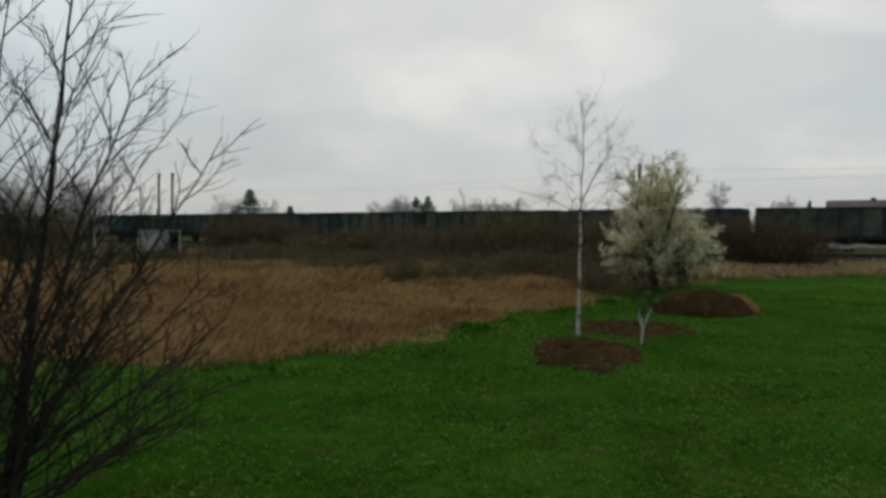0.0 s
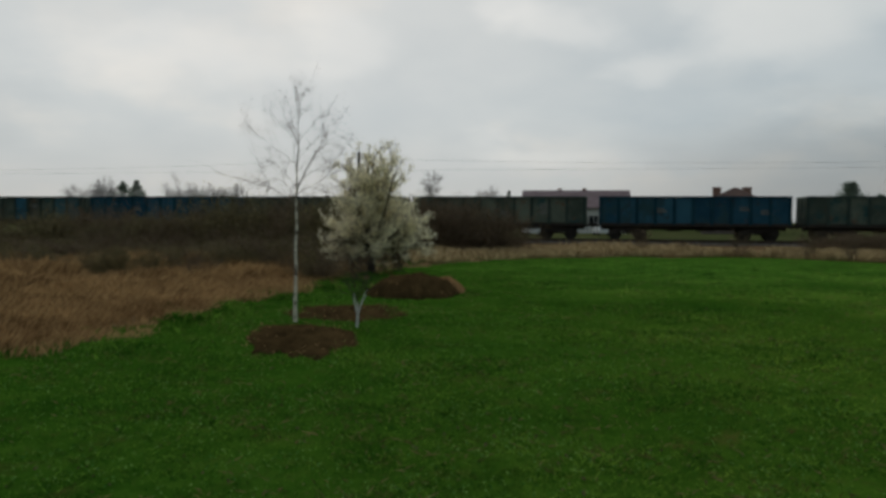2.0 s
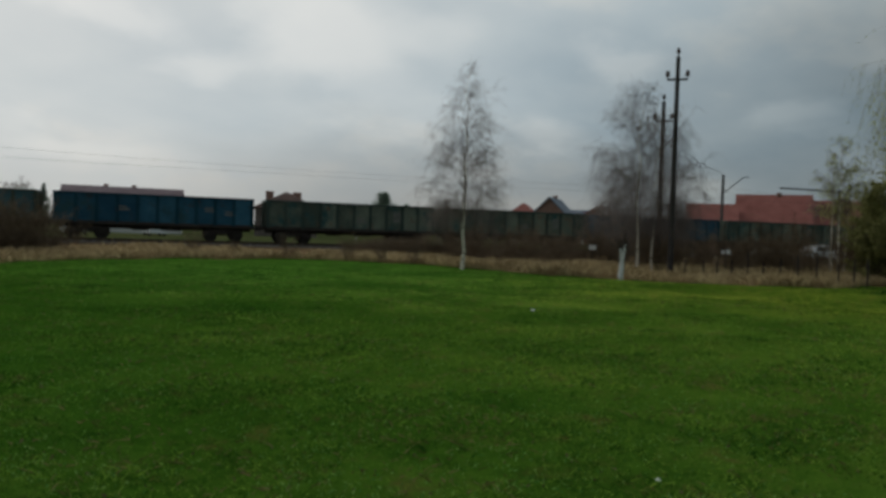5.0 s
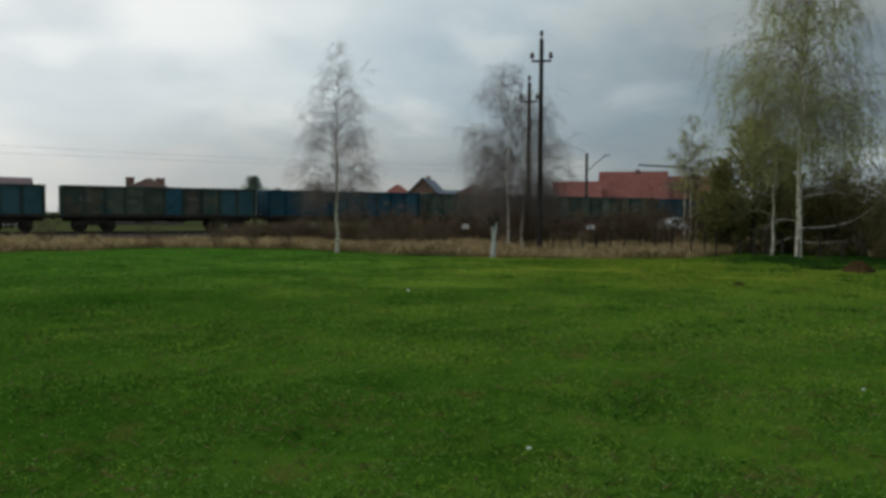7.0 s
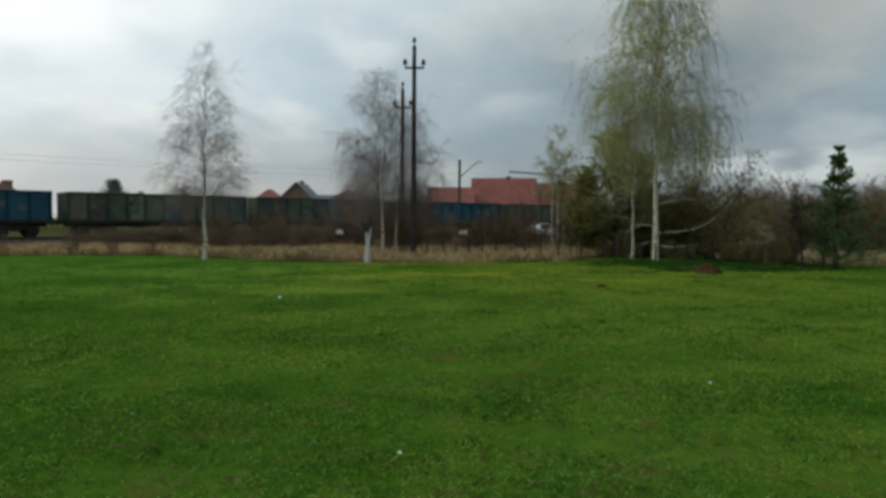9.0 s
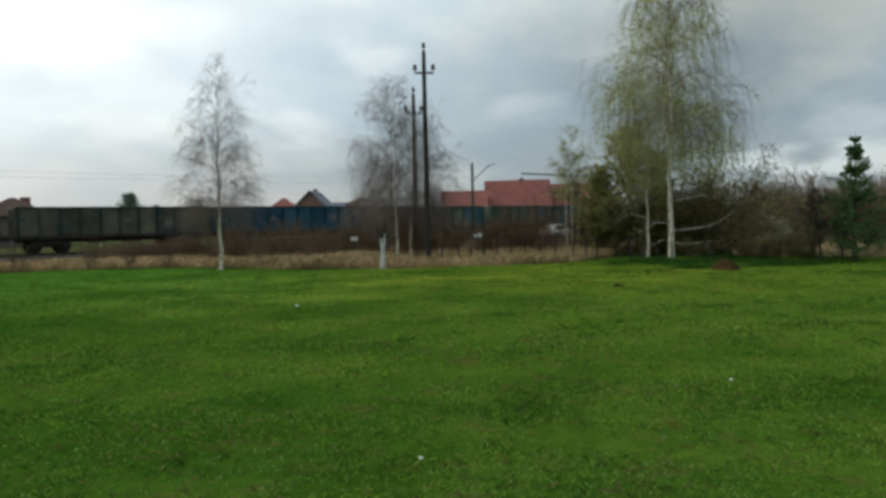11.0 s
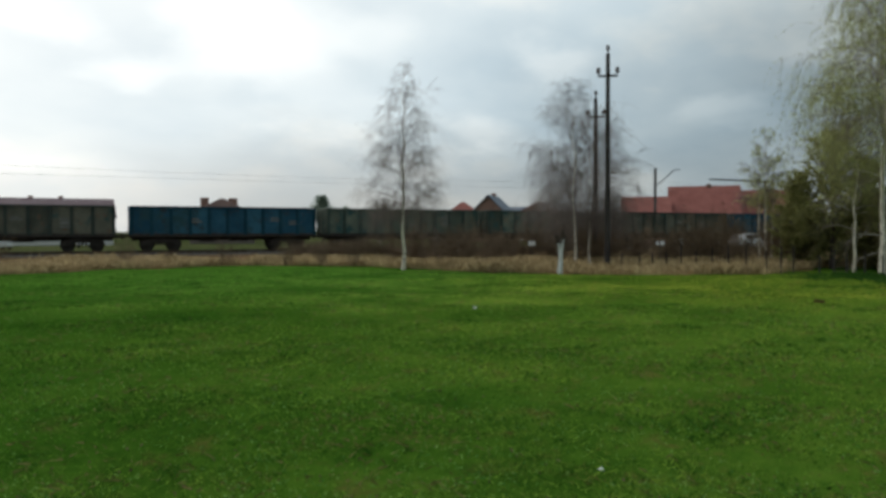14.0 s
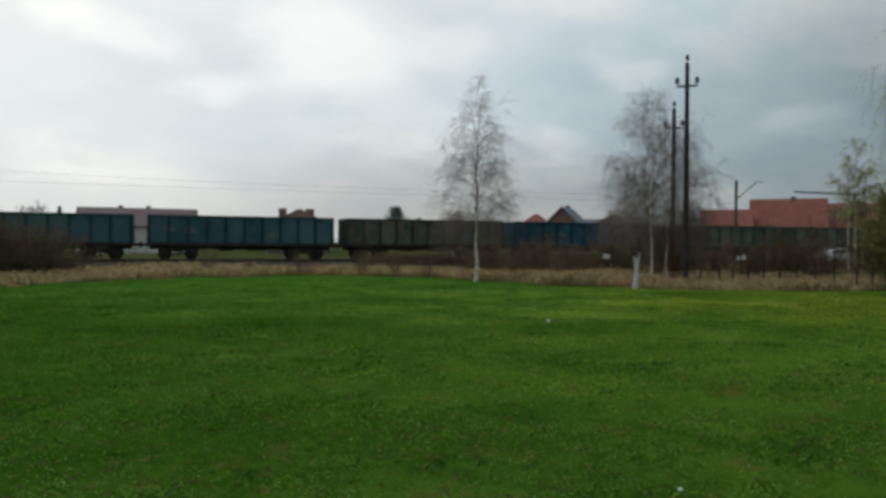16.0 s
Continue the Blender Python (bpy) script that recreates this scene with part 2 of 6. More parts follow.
def worn_and_haze_patch(m, centre, radius, colour):
    """A wide ragged-rimmed patch multiplying the colour, for yellower growth and for painted haze."""
    nt = m.node_tree
    L = nt.links.new
    tc = nt.nodes.new("ShaderNodeTexCoord")
    far = nt.nodes.new("ShaderNodeVectorMath")
    far.operation = "DISTANCE"
    L(tc.outputs["Object"], far.inputs[0])
    far.inputs[1].default_value = centre
    rag = nt.nodes.new("ShaderNodeTexNoise")
    rag.inputs["Scale"].default_value, rag.inputs["Detail"].default_value = 0.35, 6
    L(tc.outputs["Object"], rag.inputs["Vector"])
    mess = nt.nodes.new("ShaderNodeMath")
    mess.operation = "MULTIPLY_ADD"
    L(rag.outputs["Fac"], mess.inputs[0])
    mess.inputs[1].default_value = radius * 1.4
    L(far.outputs["Value"], mess.inputs[2])
    cut = nt.nodes.new("ShaderNodeMapRange")
    L(mess.outputs[0], cut.inputs["Value"])
    cut.inputs["From Min"].default_value, cut.inputs["From Max"].default_value = radius * 1.9, radius * 1.1
    bsdf = nt.nodes["Principled BSDF"]
    mx = nt.nodes.new("ShaderNodeMix")
    mx.data_type, mx.blend_type = "RGBA", "MULTIPLY"
    L(cut.outputs["Result"], mx.inputs["Factor"])
    L(bsdf.inputs["Base Color"].links[0].from_socket, mx.inputs["A"])
    mx.inputs["B"].default_value = (*colour, 1)
    for link in list(bsdf.inputs["Base Color"].links[0].from_socket.links):
        L(mx.outputs["Result"], link.to_socket) if link.to_node != mx else None


BLADE = leafy("grass_blade", (0.015, 0.074, 0.0055), (0.150, 0.300, 0.038), 0.9, 0.5, 0.85, coat=[((0.115, 0.120, 0.034), 0.30, 1.7), ((0.016, 0.072, 0.0060), 0.36, 0.9), ((0.150, 0.118, 0.048), 0.16, 3.6), ((0.060, 0.170, 0.016), 0.34, 0.5)])
for m_ in (GRASS, BLADE):
    # yellower growth, spread wide to brighten the right of the lawn
    worn_and_haze_patch(m_, (18.6, -0.3, 0), 16.4, (2.05, 1.47, 1.65))
    worn_and_haze_patch(m_, (26.0, 6.8, 0), 9.0, (1.6, 1.24, 1.2))
    # the far lawn's pale, hazy look at a low angle put into the colour
    worn_and_haze_patch(m_, (19.0, 23.0, 0), 13.0, (1.6, 1.5, 1.8))
HAY = leafy("withered_blade", (0.085, 0.085, 0.026), (0.26, 0.215, 0.090), 0.9, 0.4, 0.9)
TUFT = leafy("tuft_blade", (0.012, 0.056, 0.0055), (0.072, 0.178, 0.022), 0.9, 0.45, 1.1)
RANK = leafy("rank_grass", (0.014, 0.052, 0.0065), (0.060, 0.145, 0.022), 0.9, 0.4, 1.0)
CLOVER = leafy("clover_leaf", (0.06, 0.19, 0.035), (0.28, 0.45, 0.12), 0.7, 0.4, 1.0)
DRYLAND = material("dry_ground", (0.10, 0.064, 0.034), (0.23, 0.150, 0.080), 0.5, 1.0, fine=6.0, bump=0.5, gloss=0.0)
FAR = material("far_fields", (0.035, 0.055, 0.018), (0.10, 0.10, 0.045), 0.03, 1.0, fine=0.5, bump=0, gloss=0.0)
DRY = leafy("dry_grass", (0.155, 0.088, 0.038), (0.55, 0.362, 0.170), 0.9, 0.4, 0.36)
STRAW = leafy("straw_grass", (0.24, 0.178, 0.088), (0.58, 0.455, 0.255), 0.9, 0.45)
SOIL = material("soil", (0.019, 0.0125, 0.006), (0.092, 0.060, 0.026), 3.0, 1.0, fine=22.0, bump=1.0, gloss=0.0)
CLAY = material("clay", (0.12, 0.064, 0.026), (0.36, 0.215, 0.10), 2.0, 1.0, fine=22.0, bump=1.0, gloss=0.0)
BIRCH = material("birch_bark", (0.60, 0.535, 0.42), (0.88, 0.81, 0.67), 3.0, 0.8, fine=30.0, bump=0.1, coat=[((0.14, 0.11, 0.09), 0.36, 6.0), ((0.05, 0.04, 0.036), 0.47, 14.0)])
BOUGH = material("grey_birch_bough", (0.30, 0.265, 0.225), (0.62, 0.57, 0.49), 4.0, 0.85, fine=30.0, bump=0.1, coat=[((0.09, 0.075, 0.065), 0.34, 5.0)])
LIME = material("lime_wash", (0.42, 0.42, 0.40), (0.72, 0.72, 0.69), 6.0, 0.9, fine=40.0, bump=0.3, coat=[((0.16, 0.14, 0.115), 0.40, 7.0), ((0.10, 0.08, 0.06), 0.30, 14.0)])
BARK = material("dark_bark", (0.024, 0.019, 0.016), (0.085, 0.068, 0.055), 6.0, 0.9, fine=50.0, bump=0.6)
TWIG = material("twigs", (0.050, 0.038, 0.031), (0.14, 0.108, 0.088), 2.0, 0.85, fine=20.0, bump=0, per_island=0.5)
GREYTWIG = material("birch_twigs", (0.098, 0.078, 0.068), (0.225, 0.182, 0.160), 2.0, 0.85, fine=20.0, bump=0, per_island=0.5)
YOUNGTWIG = material("young_birch_twigs", (0.105, 0.080, 0.066), (0.26, 0.205, 0.172), 2.0, 0.85, fine=20.0, bump=0, per_island=0.5)
REDTWIG = material("brush_twigs", (0.090, 0.066, 0.044), (0.225, 0.162, 0.106), 1.0, 0.9, fine=8.0, bump=0, per_island=0.6)
OLIVETWIG = material("olive_twigs", (0.080, 0.069, 0.036), (0.21, 0.175, 0.094), 1.0, 0.9, fine=8.0, bump=0, per_island=0.6)
WOODTWIG = material("wood_twigs", (0.17, 0.138, 0.118), (0.34, 0.285, 0.245), 1.0, 0.9, fine=8.0, bump=0, per_island=0.6)
# distance haze put into the colour: paled twigs and needles for the trees behind
FARTWIG = material("haze_paled_twigs", (0.36, 0.33, 0.315), (0.58, 0.545, 0.525), 1.0, 0.9, fine=8.0, bump=0, per_island=0.5)
FARNEEDLE = leafy("haze_paled_needle", (0.155, 0.205, 0.160), (0.29, 0.36, 0.275), 0.7, 0.45)
LEAF = leafy("fresh_birch_leaf", (0.30, 0.34, 0.095), (0.56, 0.59, 0.22), 0.5, 0.62)
PETAL = leafy("blossom", (0.82, 0.76, 0.53), (0.95, 0.90, 0.69), 0.6, 0.6)
BUDS = leafy("opening_buds", (0.40, 0.41, 0.25), (0.66, 0.67, 0.45), 0.6, 0.5)
NEEDLE = leafy("pine_needle", (0.165, 0.170, 0.058), (0.37, 0.365, 0.140), 0.6, 0.55)
SPRUCE = leafy("spruce_needle", (0.048, 0.112, 0.038), (0.150, 0.230, 0.085), 0.6, 0.45)
BUSHLEAF = leafy("bush_leaf", (0.112, 0.096, 0.040), (0.255, 0.212, 0.094), 0.6, 0.4)
DEADLEAF = leafy("withered_leaf", (0.080, 0.058, 0.034), (0.165, 0.122, 0.072), 0.8, 0.3)
RUST = (0.15, 0.075, 0.040)


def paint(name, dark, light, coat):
    """Panel paint and a darkened version of it for the ribs and rims."""
    rib_tones = [tuple(c * 0.42 + g for c, g in zip(k, (0.0, 0.012, 0.014))) for k in (dark, light)]
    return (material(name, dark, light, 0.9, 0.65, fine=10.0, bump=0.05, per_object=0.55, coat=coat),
            material("darkened_" + name, *rib_tones, 0.9, 0.75, fine=10.0, bump=0.05, per_object=0.3, coat=[(tuple(c * 0.5 for c in RUST), 0.2, 2.0)]))


PAINT = {
    "blue": paint("blue_paint", (0.012, 0.058, 0.096), (0.034, 0.118, 0.170), [((0.026, 0.070, 0.082), 0.50, 0.4), (RUST, 0.14, 2.5), ((0.034, 0.046, 0.050), 0.32, 1.1)]),
    "teal": paint("teal_paint", (0.026, 0.080, 0.098), (0.070, 0.150, 0.165), [(RUST, 0.20, 2.0), ((0.050, 0.060, 0.055), 0.25, 0.9), ((0.04, 0.12, 0.19), 0.18, 0.6)]),
    "green": paint("green_paint", (0.052, 0.071, 0.056), (0.150, 0.178, 0.134), [((0.028, 0.078, 0.076), 0.48, 0.5), (RUST, 0.27, 1.6), ((0.10, 0.105, 0.08), 0.2, 0.9)]),
    "brown": paint("olive_paint", (0.055, 0.060, 0.046), (0.150, 0.148, 0.110), [((0.030, 0.076, 0.074), 0.42, 0.6), ((0.15, 0.070, 0.038), 0.29, 1.7)])}
STEEL = material("darkened_steel", (0.024, 0.022, 0.020), (0.075, 0.065, 0.055), 2.0, 0.8, metal=0.2, fine=20.0, bump=0.1)
RAIL = material("rail_steel", (0.05, 0.035, 0.025), (0.14, 0.10, 0.075), 2.0, 0.5, metal=0.7, fine=20.0, bump=0.1)
BALLAST = material("ballast", (0.055, 0.045, 0.038), (0.16, 0.14, 0.12), 1.0, 0.95, fine=14.0, bump=1.0)
POLEWOOD = material("pole_wood", (0.020, 0.018, 0.017), (0.070, 0.062, 0.056), 2.0, 0.85, fine=30.0, bump=0.4)
GALV = material("weathered_steel", (0.035, 0.033, 0.032), (0.10, 0.098, 0.095), 2.0, 0.6, metal=0.3, fine=30.0, bump=0.1)
PORCELAIN = material("insulator", (0.05, 0.035, 0.03), (0.09, 0.06, 0.05), 4.0, 0.25, fine=20.0, bump=0)
ROOF_RED = material("red_roof_tile", (0.19, 0.068, 0.056), (0.31, 0.120, 0.100), 0.8, 0.85, fine=4.0, bump=0.2, per_object=0.3)
ROOF_PURPLE = material("mauve_roof_sheet", (0.13, 0.090, 0.100), (0.21, 0.155, 0.165), 0.5, 0.7, fine=3.0, bump=0.1)
ROOF_GREY = material("grey_roof_tile", (0.10, 0.12, 0.15), (0.19, 0.22, 0.26), 0.6, 0.7, fine=4.0, bump=0.2)
ROOF_BROWN = material("brown_roof_tile", (0.055, 0.035, 0.030), (0.12, 0.075, 0.062), 0.6, 0.8, fine=4.0, bump=0.2)
BRICK = material("brick", (0.20, 0.110, 0.085), (0.35, 0.215, 0.170), 1.0, 0.9, fine=8.0, bump=0.3)
PLASTER = material("pale_plaster", (0.50, 0.48, 0.44), (0.72, 0.70, 0.65), 0.6, 0.9, fine=12.0, bump=0.1)
DARKWALL = material("dark_wall", (0.10, 0.08, 0.07), (0.20, 0.165, 0.14), 0.6, 0.9, fine=12.0, bump=0.1)
CARWHITE = material("white_car_paint", (0.70, 0.71, 0.72), (0.82, 0.82, 0.82), 1.0, 0.25, fine=6.0, bump=0)
GLASS = material("dark_glass", (0.012, 0.014, 0.016), (0.03, 0.034, 0.038), 1.0, 0.1, fine=6.0, bump=0)
TYRE = material("tyre", (0.012, 0.012, 0.012), (0.03, 0.03, 0.03), 4.0, 0.9, fine=30.0, bump=0.1)
WHITEWOOD = material("white_boards", (0.42, 0.42, 0.40), (0.70, 0.69, 0.66), 2.0, 0.85, fine=14.0, bump=0.2)
CONCRETE = material("concrete", (0.22, 0.21, 0.20), (0.38, 0.37, 0.35), 2.0, 0.9, fine=30.0, bump=0.3)
LITTER = material("white_litter", (0.70, 0.70, 0.68), (0.85, 0.85, 0.84), 10.0, 0.6, fine=60.0, bump=0.2)
MARK = material("pale_lettering", (0.10, 0.105, 0.098), (0.20, 0.20, 0.182), 3.0, 0.8, fine=20.0, bump=0)


# ---- mesh helpers ----
def part(name, bm, mat, parent=None, label=""):
    me = bpy.data.meshes.new(name)
    bm.to_mesh(me)
    bm.free()
    me.materials.append(mat)
    ob = new(name, me)
    if parent is not None:
        ob.parent = parent
    return tagged(ob, label) if label else ob


def sheet(name, verts, faces, mat, parent=None, smooth=False):
    me = bpy.data.meshes.new(name)
    me.from_pydata([tuple(v) for v in verts] if isinstance(verts, list) else verts.tolist(), [], faces if isinstance(faces, list) else faces.tolist())
    me.materials.append(mat)
    if smooth:
        me.polygons.foreach_set("use_smooth", [True] * len(me.polygons))
    ob = new(name, me)
    if parent is not None:
        ob.parent = parent
    return ob


def thing(name, place, label, category, group="", turn=0.0):
    ob = new(name)
    ob.empty_display_size = 0.2
    ob.matrix_basis = Matrix.Translation(place) @ Matrix.Rotation(radians(turn), 4, "Z")
    return tagged(ob, label, category, group)


def box(bm, x0, y0, z0, x1, y1, z1, bevel=0.0):
    m = Matrix.Translation(((x0 + x1) / 2, (y0 + y1) / 2, (z0 + z1) / 2)) @ Matrix.Diagonal((abs(x1 - x0), abs(y1 - y0), abs(z1 - z0), 1))
    vs = bmesh.ops.create_cube(bm, size=1, matrix=m)["verts"]
    if bevel:
        es = {e for v in vs for e in v.link_edges}
        bmesh.ops.bevel(bm, geom=list(es), offset=bevel, segments=1, affect="EDGES")
    return bm


def rod(bm, a, b, r0, r1=None, sides=8):
    a, b = Vector(a), Vector(b)
    d = b - a
    m = Matrix.Translation((a + b) / 2) @ d.to_track_quat("Z", "Y").to_matrix().to_4x4()
    bmesh.ops.create_cone(bm, cap_ends=True, segments=sides, radius1=r0, radius2=r0 if r1 is None else r1, depth=d.length, matrix=m)
    return bm


def tubes(lines, sides):
    """Vertices and faces of tapered tubes along (points, radii)."""
    V, F = [], []
    for pts, rad in lines:
        n = len(pts)
        base = len(V)
        for i in range(n):
            d = pts[min(i + 1, n - 1)] - pts[max(i - 1, 0)]
            d.normalize()
            side = d.cross(Vector((0.37, 0.81, 0.45)))
            side.normalize()
            other = d.cross(side)
            for k in range(sides):
                a = 2 * math.pi * k / sides
                V.append(pts[i] + (side * math.cos(a) + other * math.sin(a)) * rad[i])
        for i in range(n - 1):
            for k in range(sides):
                a, b = base + i * sides + k, base + i * sides + (k + 1) % sides
                F.append((a, b, b + sides, a + sides))
    return V, F


def twig(rng, p, d, length, r0, r1, steps, wander, pull):
    """A wandering branch: points, radii. pull bends it up (+) or down (-)."""
    p, d = Vector(p), Vector(d).normalized()
    pts, rad = [p.copy()], [r0]
    for i in range(steps):
        d = d + Vector((rng.gauss(0, wander), rng.gauss(0, wander), rng.gauss(0, wander) + pull))
        d.normalize()
        p = p + d * (length / steps)
        pts.append(p.copy())
        rad.append(r0 + (r1 - r0) * (i + 1) / steps)
    return pts, rad


def spot(line, u):
    """Place and direction at the share u of a branch."""
    pts = line[0]
    f = min(u, 0.999) * (len(pts) - 1)
    i = int(f)
    return pts[i].lerp(pts[i + 1], f - i), (pts[i + 1] - pts[i]).normalized()


def aside(rng, d, angle):
    """A direction that leaves d by the angle (degrees), any way round."""
    side = d.cross(Vector((rng.gauss(0, 1), rng.gauss(0, 1), rng.gauss(0, 1))))
    side.normalize()
    a = radians(angle)
    return d * math.cos(a) + side * math.sin(a)


def flakes(rng, places, size, spread, count):
    """Small leaf-shaped quads strewn round the places."""
    n = len(places) * count
    r = np.random.default_rng(rng.randrange(1 << 30))
    c = np.repeat(np.array([tuple(p) for p in places]), count, 0) + r.normal(0, spread, (n, 3))
    a = r.normal(0, 1, (n, 3))
    a /= np.linalg.norm(a, axis=1)[:, None]
    b = np.cross(a, r.normal(0, 1, (n, 3)))
    b /= np.linalg.norm(b, axis=1)[:, None]
    s = size * r.uniform(0.6, 1.3, (n, 1))
    V = np.stack([c - a * s, c + b * s * 0.55, c + a * s, c - b * s * 0.55], 1).reshape(-1, 3)
    return V, np.arange(4 * n).reshape(-1, 4)


def blades(r, xy, z, height, width, lean, mid=0.55):
    """Grass blades at the places xy (n x 2): two triangles each, bent over."""
    n = len(xy)
    h = height * r.uniform(0.45, 1.15, n)
    t = r.uniform(0, 2 * math.pi, n)
    s = np.stack([np.cos(t), np.sin(t), 0 * t], 1) * (width * r.uniform(0.6, 1.2, n))[:, None] / 2
    f = np.stack([r.normal(0, lean, n), r.normal(0, lean, n)], 1) * h[:, None]
    base = np.concatenate([xy, np.broadcast_to(z, (n,))[:, None]], 1)
    half = base + np.concatenate([f * 0.3, (h * mid)[:, None]], 1)
    tip = base + np.concatenate([f, (h * r.uniform(0.85, 1.0, n))[:, None]], 1)
    V = np.stack([base - s, base + s, half + s * 0.7, tip], 1).reshape(-1, 3)
    k = np.arange(n)[:, None] * 4
    return V, np.concatenate([k + [0, 1, 2], k + [0, 2, 3]], 0)


def inside(poly, xy):
    x, y = xy[:, 0], xy[:, 1]
    ok = np.zeros(len(xy), bool)
    for (x0, y0), (x1, y1) in zip(poly, poly[1:] + poly[:1]):
        ok ^= ((y0 > y) != (y1 > y)) & (x < (x1 - x0) * (y - y0) / (y1 - y0 + 1e-12) + x0)
    return ok


# ---- ground ----
LAWN = [(-60, -60), (60, -60), (60, -6), (46, -5), (43, 2), (37, 6), (29.5, 6.8), (27.5, 10), (25.6, 17), (26.5, 24), (24, 29), (18, 30.5), (13, 30), (8.5, 27), (5, 23), (3.2, 19.5), (1.4, 16), (-0.5, 12.4), (-2.0, 9.8), (-3.4, 8.6), (-6, 8.2), (-12, 8.0), (-60, 7)]
REEDS = [(-60, 7), (-12, 8.2), (-6, 8.4), (-3.4, 8.8), (-2.0, 10.0), (-0.5, 12.6), (1.4, 16.2), (3.2, 19.5), (5, 23), (4.6, 25), (1, 26.5), (-5, 28), (-12, 28.5), (-20, 29), (-60, 30)]


def height(x, y):
    """Gentle unevenness of the ground; it rises a little to the railway."""
    return 0.035 * np.sin(x * 0.55 + 1.3) * np.cos(y * 0.47) + 0.02 * np.sin(x * 1.7 + y * 1.1)


def ground():
    near = np.concatenate([np.linspace(-70, 70, 201)])
    far = np.geomspace(76, 4000, 26)
    ax = np.concatenate([-far[::-1], near, far])
    X, Y = np.meshgrid(ax, ax)
    n = len(ax)
    R = np.hypot(X, Y)
    Z = np.where(R < 60, height(X, Y), 0) * np.clip((60 - R) / 15, 0, 1)
    V = np.stack([X, Y, Z], -1).reshape(-1, 3)
    i = np.arange(n - 1)[:, None] * n + np.arange(n - 1)[None]
    F = np.stack([i, i + 1, i + n + 1, i + n], -1).reshape(-1, 4)
    ob = sheet("ground", V, F, GRASS, smooth=True)
    ob.data.materials.append(DRYLAND)
    ob.data.materials.append(FAR)
    c = V[F].mean(1)
    ids = np.where(inside(LAWN, c[:, :2]) | inside(LAWN, c[:, :2] + [0.45, -0.5]) | inside(LAWN, c[:, :2] - [0.4, 0.0]), 0, 1)
    a = radians(TRACK)
    deep = c[:, 0] * -math.sin(a) + c[:, 1] * math.cos(a)
    ids = np.where((np.hypot(c[:, 0], c[:, 1]) > 70) | (deep > 62), 2, ids)
    ob.data.polygons.foreach_set("material_index", ids.astype(np.int32))
    tagged(ob, "short green spring lawn running into dry rough ground", "ground", kind="structure")


ground()


# ---- railway ----
def railway():
    bm = bmesh.new()
    for x0 in range(-260, 260, 20):
        prof = [(-3.2, -0.05), (-1.9, 0.12), (1.9, 0.12), (3.2, -0.05)]
        vs = [[bm.verts.new(on_track(x, o, z)) for o, z in prof] for x in (x0, x0 + 20)]
        for k in range(3):
            bm.faces.new((vs[0][k], vs[1][k], vs[1][k + 1], vs[0][k + 1]))
    bmesh.ops.remove_doubles(bm, verts=bm.verts, dist=0.001)
    bed = tagged(part("railway_bed", bm, BALLAST), "grey-brown ballast bed of the railway", "railway", kind="structure")
    a = radians(TRACK)
    for off in (-0.75, 0.75):
        bm = bmesh.new()
        box(bm, -260, -0.07, 0, 260, 0.07, 0.02)
        box(bm, -260, -0.012, 0.02, 260, 0.012, 0.13)
        box(bm, -260, -0.036, 0.13, 260, 0.036, 0.172)
        ob = part("rail", bm, RAIL, bed, "rusty steel rail")
        ob.matrix_basis = Matrix.Translation(on_track(0, off, RAIL_Z - 0.172)) @ Matrix.Rotation(a, 4, "Z")
    bm = box(bmesh.new(), -0.12, -1.3, 0, 0.12, 1.3, 0.03, 0.01)
    first = part("sleeper", bm, CONCRETE, bed)
    k = 0
    for x in np.arange(-78, 96, 0.65):
        ob = first if k == 0 else new("sleeper", first.data)
        ob.parent = bed
        ob.matrix_basis = Matrix.Translation(on_track(x, 0, 0.11)) @ Matrix.Rotation(a, 4, "Z")
        k += 1


railway()


# ---- goods wagons ----
HALF, PITCH = 6.45, 14.04


